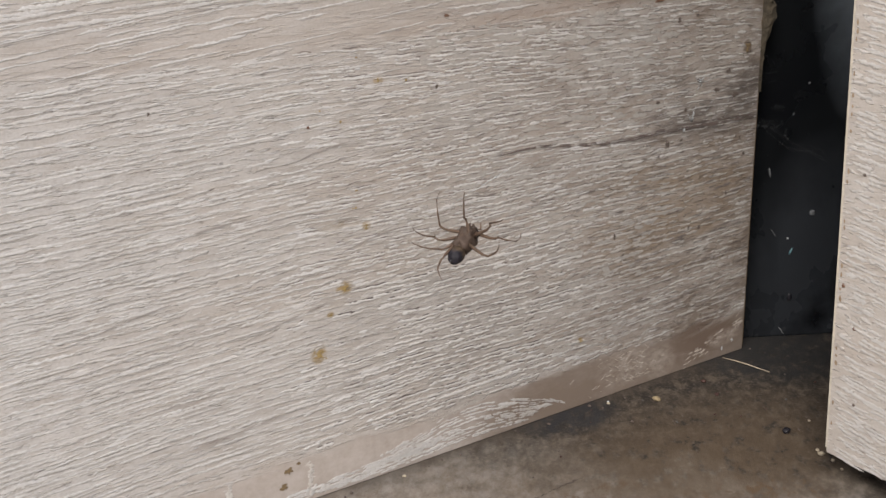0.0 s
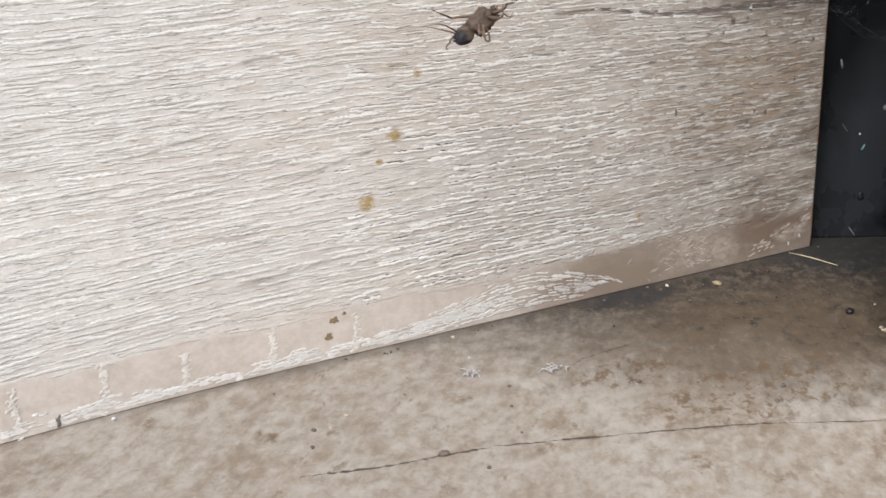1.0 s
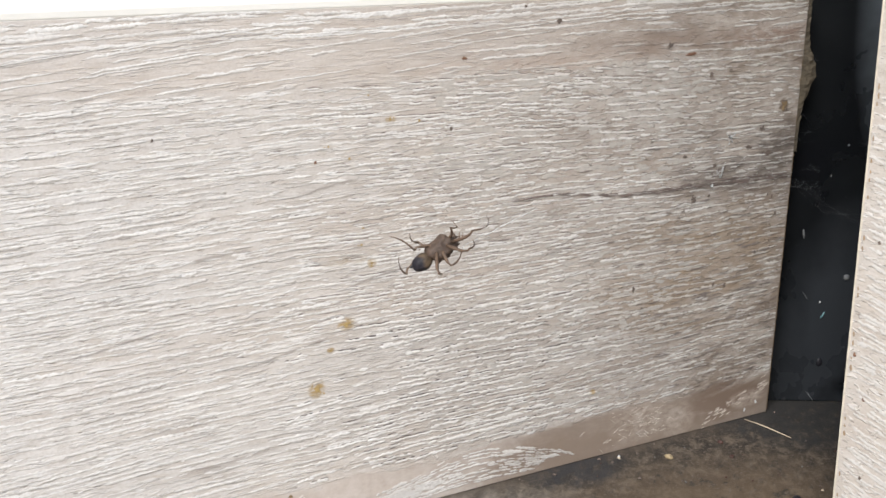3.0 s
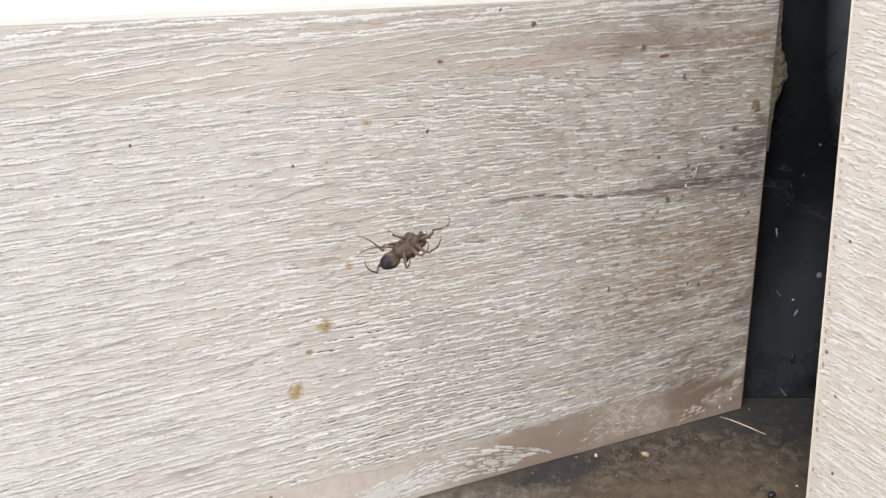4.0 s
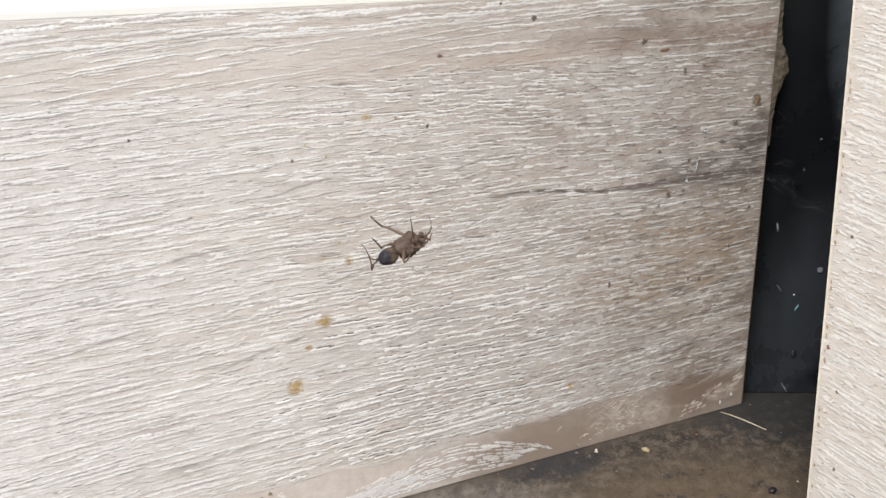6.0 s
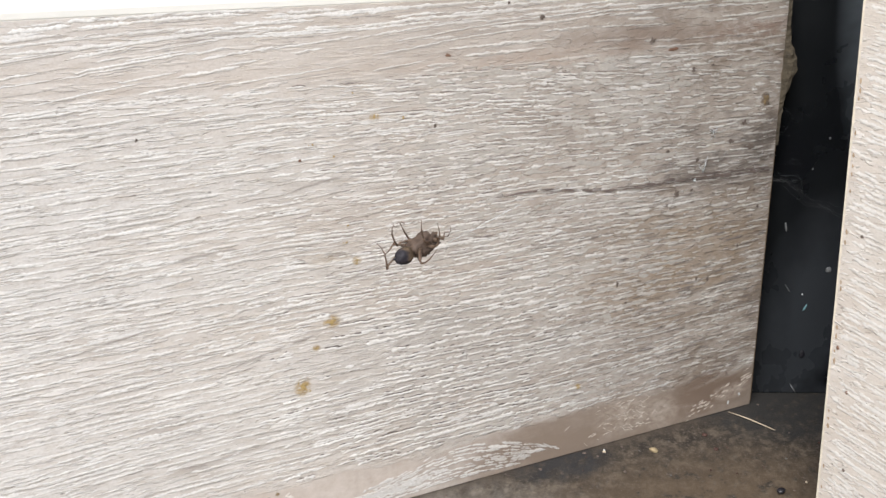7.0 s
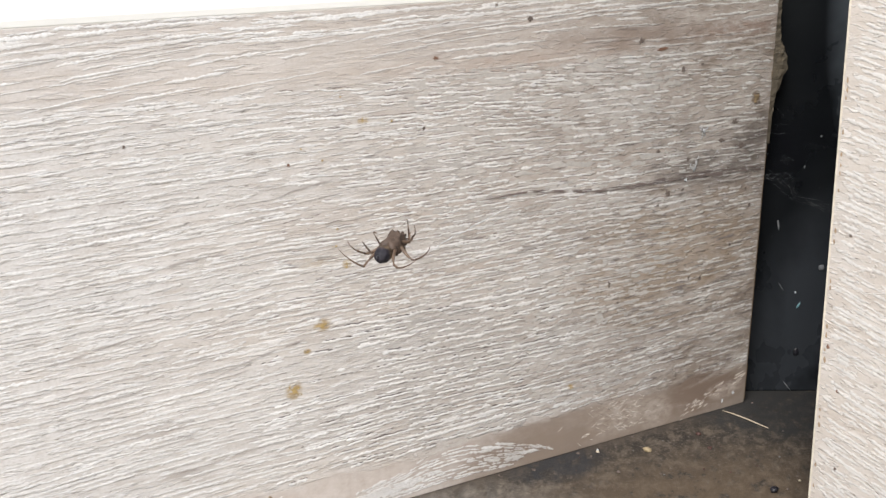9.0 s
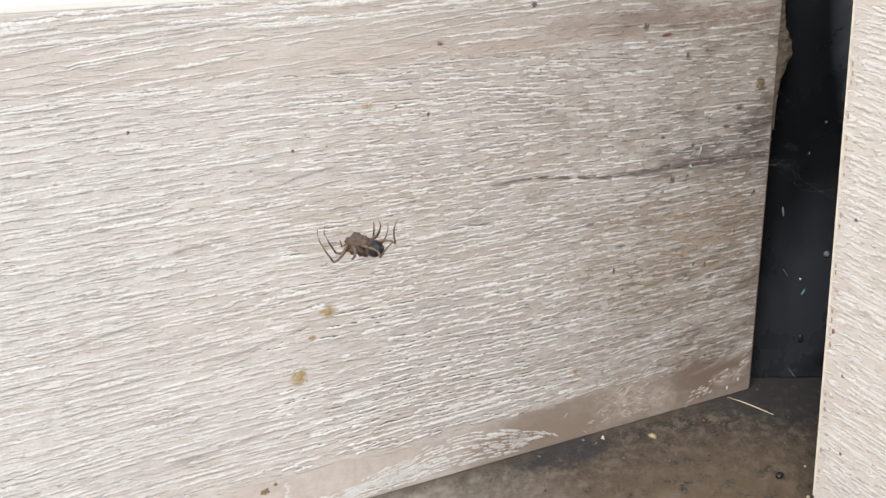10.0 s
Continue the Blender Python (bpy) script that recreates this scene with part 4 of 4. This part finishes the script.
def crack(points, width, seed):
    verts, faces = [], []
    n = 0
    for (x0, y0), (x1, y1) in zip(points, points[1:]):
        for i in range(14):
            q = i / 14
            x, y = x0 + (x1 - x0) * q, y0 + (y1 - y0) * q
            x += 0.00025 * wob(n * 0.4, seed, 1)
            y += 0.0003 * wob(n * 0.4, seed, 5) + 0.0003 * wob(n * 1.3, seed, 9)
            w = width * max(0.03, 0.20 + 0.55 * wob(n * 0.9, seed, 2) + 0.45 * wob(n * 0.16, seed, 7))
            verts += [(x, y + w / 2, 0.00005), (x, y, 0.00007), (x, y - w / 2, 0.00005)]
            if n:
                a = 3 * (n - 1)
                faces += [(a, a + 1, a + 4, a + 3), (a + 1, a + 2, a + 5, a + 4)]
            n += 1
    return from_lists("crack", verts, faces, MAT_CRACK, ground, "dirt-filled hairline crack")


crack(CRACK, 0.0016, 1)
crack([(-0.0800, -0.0235), (-0.0772, -0.0223), (-0.0710, -0.0219), (-0.0647, -0.0216)], 0.0008, 2)

# ---- old silk at the open end of the panel ----
web = thing("cobweb", "dusty grey cobweb strung across the open corner", "cobweb")
rng = random.Random(31)


def thread(parent, a, b, sag, r, mat=MAT_SILK):
    a, b = Vector(a), Vector(b)
    pts = []
    for i in range(9):
        q = i / 8
        p = a.lerp(b, q) - Vector((0, 0, sag * 4 * q * (1 - q)))
        p += Vector((wob(q * 5, a.x * 900, 1), wob(q * 5, a.z * 900, 2), wob(q * 5, b.z * 900, 3))) * 0.0004
        pts.append(p)
    part("thread", tube_bm(pts, [r] * 9, 4), mat, parent)


WISP = [(-0.0030, 0.0, 0.0478), (-0.0002, -0.0006, 0.0480), (0.0030, -0.0031, 0.0473), (0.0041, -0.0049, 0.0444), (0.0048, -0.0058, 0.0431), (0.0093, -0.0095, 0.0417)]
for j in range(15):
    a, b = rng.choice([(0, 2), (1, 3), (1, 2), (2, 4), (2, 3), (3, 5), (4, 5), (1, 4)])
    jit = [Vector((rng.gauss(0, 0.0005), rng.gauss(0, 0.0002), rng.gauss(0, 0.0006))) for _ in range(2)]
    thread(web, Vector(WISP[a]) + jit[0], Vector(WISP[b]) + jit[1], rng.uniform(-0.0006, 0.0005), rng.uniform(0.000004, 0.000010))
# silk lying on the panel beside the open end
for j in range(16):
    u, v = rng.uniform(-0.020, -0.002), rng.gauss(0.0515, 0.0013)
    thread(web, (u, -0.0003, v), (u + rng.uniform(0.001, 0.004), -0.0004, v + rng.gauss(0, 0.0012)), rng.uniform(-0.0003, 0.0003), rng.uniform(0.000008, 0.000020), MAT_LINT)
for j in range(7):
    thread(web, (-0.0175, -0.0002, 0.0583), (-0.0175 + rng.gauss(0, 0.0007), -0.0005, 0.0583 + rng.gauss(0.0002, 0.0008)), 0.0001, 0.000045, MAT_LINT)
for j in range(6):
    thread(web, (-0.0192 + rng.gauss(0, 0.0002), -0.0002, 0.0508), (-0.0190 + rng.gauss(0, 0.0007), -0.0005, 0.0530 + rng.gauss(0, 0.0005)), 0.0001, 0.00004, MAT_LINT)
thread(web, (-0.0213, -0.0002, 0.0493), (-0.0211, -0.0004, 0.0496), 0.0, 0.00012, MAT_LINT)
vs, fs = [], []
for i in range(90):
    z = 0.0540 + 0.0290 * i / 89
    w = 0.0001 + 0.0009 * max(0.0, 0.9 * wob(z * 120, 4, 2) + 0.25 * wob(z * 420, 2, 7)) + 0.0022 * math.exp(-((z - 0.0690) / 0.0045) ** 2) * (0.9 + 0.25 * wob(z * 400, 1, 3))
    w *= min(1.0, 0.05 + (z - 0.0540) / 0.009)
    d = 0.0004 * wob(z * 900, 1, 5)
    vs += [(-0.0004 + d * 0.3, -0.0002, z), (0.0003 + w * 0.45, -0.0003 - w * 0.30 + d, z), (0.0004 + w, -0.0002 - w * 0.35 - d, z)]
    if i:
        a = 3 * (i - 1)
        fs += [(a, a + 1, a + 4, a + 3), (a + 1, a + 2, a + 5, a + 4)]
from_lists("matted_silk", vs, fs, MAT_TUFT, web, "matted yellow-brown silk along the edge")

# fuzzy wisps at the edge
for j in range(14):
    z = rng.gauss(0.0495, 0.0022) if j < 8 else rng.uniform(0.054, 0.076)
    u = rng.uniform(0.0, 0.003) if j < 8 else 0.0
    thread(web, (u, -0.0004 - u * 0.5, z), (u + rng.uniform(0.0008, 0.0035), -0.0006 - u * 0.5 - rng.uniform(0.0, 0.002), z + rng.uniform(-0.003, 0.0025)), rng.uniform(-0.0006, 0.0008), rng.uniform(0.000004, 0.000009))

# flecks caught on the black panel; the teal one is a glint put into colour
for j, (u, z, ru, rz, turn, mat) in enumerate([(0.0008, 0.0361, 0.00022, 0.0011, -12, MAT_DUST), (0.0105, 0.0271, 0.0007, 0.0006, 0, MAT_DUST), (0.0025, 0.0230, 0.00010, 0.0010, -35, MAT_DUST), (0.0065, 0.0190, 0.00022, 0.0008, 28, MAT_TEAL_GLINT), (0.0056, 0.0218, 0.0002, 0.0002, 0, MAT_LINT), (0.0069, 0.0088, 0.0006, 0.0009, 0, MAT_NIB), (0.0056, 0.0014, 0.00005, 0.0013, -38, MAT_LINT), (0.0078, 0.0543, 0.0002, 0.0002, 0, MAT_DUST), (0.0050, 0.0480, 0.0001, 0.0003, 10, MAT_DUST)]):
    o = part("dust_fleck", blob_bm(ru, 0.0002, rz, 160 + j, 0.5), mat, hollow, "dark fleck" if mat is MAT_NIB else "pale fleck, dust or painted glint")
    o.matrix_basis = pose(u, -0.0001, z, 0, turn, 0)

# ---- spider ----
FWD = Vector((0.55, 0.785, -0.284)).normalized()
RIGHT = FWD.cross(Vector((0, 0, 1))).normalized()
UP = RIGHT.cross(FWD).normalized()
spider = thing("spider", "small brown spider with a dark round abdomen, hanging upside down", "spider")


def body_bm(rx, ry, rz, seed, taper=0.0, rough=0.06):
    bm = bmesh.new()
    bmesh.ops.create_uvsphere(bm, u_segments=28, v_segments=18, radius=1)
    for v in bm.verts:
        k = 1 + rough * (wob(v.co.x * 2 + seed, v.co.y * 2, v.co.z * 2) + 0.6 * wob(v.co.x * 6, v.co.y * 5 + seed, v.co.z * 5))
        t = 1 + taper * v.co.x
        v.co = Vector((v.co.x * rx * k, v.co.y * ry * k * t, v.co.z * rz * k * t))
    for f in bm.faces:
        f.smooth = True
    return bm


part("abdomen", body_bm(0.00155, 0.00112, 0.00116, 1, 0.06), MAT_ABDOMEN, spider, "dark blue-black abdomen, brown in front")
o = part("cephalothorax", body_bm(0.0024, 0.00145, 0.00135, 2, -0.10, 0.40), MAT_HEAD, spider, "brown carapace")
o.location = (0.0034, 0, -0.0002)
o = part("pedicel", body_bm(0.0008, 0.0006, 0.0006, 3), MAT_HEAD, spider)
o.location = (0.0016, 0, -0.0002)
o = part("spinneret", body_bm(0.0003, 0.0002, 0.0002, 4, 0.3), MAT_NIB, spider)
o.location = (-0.0016, 0, -0.0003)
for sgn in (-1, 1):
    pts = [Vector((0.0052, 0.0005 * sgn, -0.0003)), Vector((0.0062, 0.0009 * sgn, 0.0003)), Vector((0.0068, 0.0009 * sgn, -0.0005))]
    part("palp", tube_bm(pts, [0.00018, 0.00020, 0.00006], 6), MAT_LEG, spider, "short brown palp")
    part("fang", tube_bm([Vector((0.0052, 0.0003 * sgn, -0.0003)), Vector((0.0056, 0.0003 * sgn, -0.0006)), Vector((0.0058, 0.0003 * sgn, -0.0010))], [0.00036, 0.00032, 0.00012], 8), MAT_HEAD, spider)

# legs: base on the carapace, length factor
LEGS = []
for sgn in (-1, 1):
    for k, (bx, ln) in enumerate([(0.0047, 1.10), (0.0039, 1.0), (0.0031, 0.85), (0.0023, 1.0)]):
        rest = pose(bx, 0.0009 * sgn, -0.0003)
        out, dors = ((0.0042, 0.0014), (0.0034, 0.0022), (0.0030, 0.0022), (0.0044, 0.0024))[k]
        fem = [Vector((0, 0, 0)), Vector((out * 0.28 * ln, 0, dors * 0.4)), Vector((out * 0.6 * ln, 0, dors * 0.82)), Vector((out * 0.84 * ln, 0, dors)), Vector((out * ln, 0, dors * 0.93))]
        leg = part("leg", tube_bm(fem, [0.00023, 0.00026, 0.00021, 0.00016, 0.00015], 8), MAT_LEG, spider, "thin jointed brown leg")
        ahead, vent = (0.0034, 0.0036) if k == 0 else (0.0014, 0.0046)
        shin = [Vector((0, 0, 0)), Vector((ahead * 0.45 * ln, 0, -vent * 0.22)), Vector((ahead * 0.85 * ln, 0, -vent * 0.5)), Vector((ahead * ln, 0, -vent * 0.78)), Vector((ahead * 0.95 * ln, 0, -vent))]
        low = part("lower_leg", tube_bm(shin, [0.00014, 0.00013, 0.00010, 0.00006, 0.00003], 8), MAT_LEG, leg)
        low.location = fem[-1]
        LEGS.append((leg, low, rest))

# threads from which it hangs
snare = thing("spider_thread", "fine silk threads holding the spider", "cobweb")
for j in range(7):
    a = (-0.103 + rng.uniform(-0.006, 0.008), -0.030 + rng.uniform(-0.004, 0.004), 0.061)
    thread(snare, a, (rng.uniform(-0.12, -0.02), rng.uniform(-0.012, 0.0), TOP - rng.uniform(0.0, 0.02)), 0.0005, 0.000005)
thread(snare, (-0.0770, -0.0012, 0.0454), (-0.0700, -0.0012, 0.0477), -0.0001, 0.00006, MAT_LINT)
thread(snare, (-0.0700, -0.0012, 0.0477), (-0.0622, -0.0012, 0.0501), -0.0001, 0.00006, MAT_LINT)


def spider_pose(p, r, u, f):
    """At p, with its head towards r, u, f: shares of right, up and away from the viewer; it hangs with its back downwards."""
    h = (RIGHT * r + UP * u + FWD * f).normalized()
    back = Vector((0, 0, -1)) - FWD * 0.25
    y = back.cross(h).normalized()
    z = h.cross(y)
    m = Matrix((h, y, z)).transposed().to_4x4()
    return Matrix.Translation(p) @ m


SPIDER = [
    (0.0, (-0.0993, -0.03, 0.0483), 0.47, 0.61, 0.64),
    (0.3, (-0.1028, -0.03, 0.0497), 0.55, 0.62, 0.5),
    (0.5, (-0.1045, -0.03, 0.0506), 0.63, 0.77, 0.24),
    (0.7, (-0.1054, -0.03, 0.053), 0.72, 0.6, 0.3),
    (0.9, (-0.1049, -0.03, 0.0546), 0.74, 0.58, 0.3),
    (1.0, (-0.1055, -0.03, 0.0548), 0.74, 0.6, 0.31),
    (1.2, (-0.1047, -0.03, 0.0545), 0.66, 0.62, 0.4),
    (1.5, (-0.1051, -0.03, 0.0536), 0.82, 0.57, 0.24),
    (2.0, (-0.1056, -0.03, 0.0546), 0.94, 0.57, 0.24),
    (2.5, (-0.1029, -0.03, 0.054), 0.79, 0.65, 0.24),
    (3.0, (-0.1036, -0.03, 0.0542), 0.91, 0.66, 0.24),
    (4.5, (-0.1055, -0.03, 0.0554), 0.82, 0.61, 0.24),
    (5.0, (-0.1057, -0.03, 0.0557), 0.75, 0.48, 0.46),
    (5.5, (-0.1058, -0.03, 0.0552), 0.81, 0.45, 0.38),
    (7.0, (-0.1042, -0.03, 0.0549), 0.73, 0.44, 0.52),
    (7.5, (-0.1048, -0.03, 0.0557), 0.32, 0.43, 0.88),
    (7.8, (-0.1037, -0.03, 0.0553), 0.63, 0.4, 0.66),
    (8.0, (-0.1027, -0.03, 0.0553), 0.69, 0.35, 0.64),
    (8.5, (-0.1039, -0.03, 0.0561), 0.68, 0.25, 0.69),
    (8.8, (-0.1055, -0.03, 0.0557), 0.62, 0.5, 0.5),
    (9.0, (-0.1056, -0.03, 0.0559), 0.4, 0.4, 0.83),
    (9.2, (-0.1058, -0.03, 0.0556), 0.58, 0.54, 0.55),
    (9.4, (-0.1061, -0.03, 0.055), 0.45, 0.54, 0.65),
    (9.5, (-0.1062, -0.03, 0.0548), -0.28, 0.27, 0.92),
    (9.7, (-0.1068, -0.03, 0.0549), -0.5, 0.28, 0.8),
    (9.85, (-0.1074, -0.03, 0.0551), -0.76, 0.18, 0.62),
    (10.0, (-0.1077, -0.03, 0.0549), -0.65, 0.08, 0.75),
]

# How each leg is held at some moments, from the abdomen's middle, in tenths of a millimetre to the right and upwards: knee, then tip.
# Near side first, front leg to hind leg, then the other side.
HELD_A = [(-19, 41, -16, 95), (-36, 26, -61, 40), (-50, -3, -92, 31), (-25, -12, -24, -31), (57, 24, 85, 30), (47, 44, 60, 49), (12, 52, 11, 88), (47, 1, 54, 20)]
HELD_B = [(25, 61, 26, 81), (-19, 36, -47, 43), (-26, -4, -55, 23), (-14, -5, -15, -23), (44, 65, 47, 83), (50, 41, 66, 45), (52, 33, 68, 15), (24, 2, 37, -12)]
HELD_C = [(-17, 25, -39, 32), (-28, -5, -38, 10), (-30, -11, -77, 17), (-19, -11, -19, -26), (55, 36, 65, 46), (51, 25, 62, 17), (33, -9, 27, 6), (23, -2, 35, -8)]
HELD_D = [(-6, 41, -11, 57), (-29, 24, -36, 61), (-32, 10, -29, 33), (-22, -10, -34, -17), (58, 41, 78, 64), (60, 28, 73, 36), (29, 0, 22, 8), (20, -5, 21, -20)]
HELD_E = [(38, 39, 36, 50), (12, 32, -1, 28), (-11, 16, -21, 10), (-18, -23, -27, -5), (69, 39, 83, 60), (68, 25, 79, 33), (52, 9, 62, 24), (31, -15, 34, 2)]
HELD_F = [(35, 52, 31, 61), (2, 32, -18, 52), (-20, 23, -36, 45), (-22, -19, -42, 3), (62, 46, 76, 64), (57, 31, 71, 40), (39, 6, 54, 19), (20, -14, 27, -1)]
HELD_G = [(37, 48, 38, 57), (-6, 27, -16, 38), (-25, 14, -45, 33), (-27, -23, -30, 6), (66, 45, 84, 65), (64, 22, 67, 34), (43, -1, 54, 23), (28, -14, 23, -1)]
HELD_H = [(-7, 24, -18, 32), (-19, 5, -35, 26), (-35, 4, -45, 31), (-15, -16, -34, -3), (54, 42, 75, 62), (52, 13, 72, 32), (45, 18, 51, 29), (25, -3, 34, 8)]
HELD_I = [(-11, 21, -20, 32), (-21, 2, -38, 26), (-18, -16, -41, 22), (-16, -20, -33, -13), (51, 35, 60, 54), (54, 14, 74, 29), (38, -4, 54, 13), (22, -5, 17, 7)]
HELD_J = [(-9, 13, -17, 17), (-16, 9, -24, 17), (-12, -17, -28, 1), (-27, -23, -35, 14), (57, 31, 56, 59), (40, 27, 38, 57), (52, 19, 60, 24), (28, -3, 38, 19)]
HELD_K = [(2, 25, -2, 44), (-10, 13, -14, 42), (-24, 17, -31, -1), (-23, -19, -37, 16), (44, 27, 61, 43), (25, 26, 23, 49), (45, 19, 44, 45), (28, -8, 45, 11)]
HELD_L = [(-16, 11, -16, 34), (-12, -19, -24, -5), (-27, -7, -30, 26), (-28, -18, -32, 7), (45, 18, 79, 33), (39, 18, 61, 16), (26, -13, 29, 1), (22, -30, 44, -18)]
HELD_M = [(-6, 29, -8, 46), (-22, 7, -20, 44), (-35, 2, -36, 22), (-15, -16, -32, 0), (64, 10, 72, 44), (47, 17, 43, 41), (26, -5, 49, -37), (22, -12, 23, -1)]
HELD_N = [(-10, 20, -13, 51), (-27, 16, -28, 47), (-43, 4, -48, 25), (-14, -15, -28, 12), (59, 15, 66, 38), (43, 14, 39, 43), (35, -10, 67, 19), (20, -13, 22, -3)]
HELD_O = [(5, 25, -14, 16), (-10, 17, -18, 26), (-29, -9, -30, 28), (-15, -24, -31, 1), (55, 7, 74, 23), (45, 14, 39, 46), (24, 21, 16, 38), (36, -9, 57, 24)]
HELD_P = [(-8, 12, -11, 27), (-21, 3, -29, 17), (-33, -4, -47, 17), (-25, -17, -58, 7), (32, 22, 28, 45), (39, 25, 43, 41), (44, -6, 64, 14), (21, -17, 46, -7)]
HELD_Q = [(-20, -22, -43, -12), (-15, -19, -32, -6), (17, -15, 24, 3), (19, -16, 31, 9), (-27, 9, -55, 10), (-27, 12, -52, 24), (-18, 19, -21, 51), (22, 18, 31, 30)]
HELD_R = [(-54, -19, -75, 25), (-29, -14, -27, -1), (20, 0, 18, 35), (9, -11, 32, 12), (-58, -8, -67, 30), (-6, 19, -5, 36), (3, 19, 6, 38), (28, 8, 33, 39)]
HELD = [(0.0, HELD_A), (0.5, HELD_B), (1.0, HELD_C), (1.5, HELD_D), (2.0, HELD_E), (2.5, HELD_F), (3.0, HELD_G), (4.5, HELD_H), (5.0, HELD_I), (5.5, HELD_J), (7.0, HELD_K), (7.5, HELD_L), (7.8, HELD_M), (8.0, HELD_N), (8.5, HELD_O), (9.0, HELD_P), (9.5, HELD_Q), (10.0, HELD_R)]


def spider_at(t):
    rows = [(s[0], spider_pose(*s[1:])) for s in SPIDER]
    for (t0, a), (t1, b) in zip(rows, rows[1:]):
        if t0 <= t <= t1:
            return a.lerp(b, (t - t0) / (t1 - t0))
    return rows[-1][1]


def reach(x, y, length, away):
    """A vector of that length that shows as x, y from in front; the rest goes into depth."""
    flat = Vector((x, y))
    if flat.length > length * 0.97:
        flat = flat.normalized() * length * 0.97
    deep = math.sqrt(length * length - flat.length_squared) * away
    return RIGHT * flat.x + UP * flat.y + FWD * deep


def leg_turns(low, rest, held, m):
    """The turns of leg and lower leg, in their own spaces, that bring knee and tip where they are held."""
    kx, ky, tx, ty = (v * 0.0001 for v in held)
    turn = m.to_3x3()
    root = turn @ rest.translation
    rx, ry = root.dot(RIGHT), root.dot(UP)
    f0 = low.location.copy()
    s0 = Vector(low.data.vertices[len(low.data.vertices) - 1].co)
    away = 1.0 if root.dot(FWD) > 0.003 else -1.0
    f = turn.inverted() @ reach(kx - rx, ky - ry, f0.length, away)
    q = f0.rotation_difference(f)
    knee = m.to_3x3() @ (rest.translation + f)
    s = q.inverted() @ (turn.inverted() @ reach(tx - knee.dot(RIGHT), ty - knee.dot(UP), s0.length, -1.0))
    return q, s0.rotation_difference(s)


def motions():
    walk(spider, [(t, spider_pose(p, r, u, f)) for t, p, r, u, f in SPIDER])
    rnd = random.Random(77)
    for n, (leg, low, rest) in enumerate(LEGS):
        knee = low.location.copy()
        keyed = [(t, *leg_turns(low, rest, held[n], spider_at(t))) for t, held in HELD]
        rows, rows_low = [], []
        for i in range(0, 41):
            t = i / 4
            j = max(h for h in range(len(keyed)) if keyed[h][0] <= t)
            a, b = keyed[j], keyed[min(j + 1, len(keyed) - 1)]
            q = (t - a[0]) / (b[0] - a[0]) if b[0] > a[0] else 0.0
            # between the moments that are known the legs twitch a little
            still = 0.0 if i % 2 == 0 else 1.0
            shake = Euler([radians(rnd.gauss(0, 3) * still) for _ in range(3)]).to_quaternion()
            twitch = Euler([radians(rnd.gauss(0, 4) * still) for _ in range(3)]).to_quaternion()
            rows.append((t, Matrix.Translation(rest.translation) @ (a[1].slerp(b[1], q) @ shake).to_matrix().to_4x4()))
            rows_low.append((t, Matrix.Translation(knee) @ (a[2].slerp(b[2], q) @ twitch).to_matrix().to_4x4()))
        walk(leg, rows)
        walk(low, rows_low)


motions()
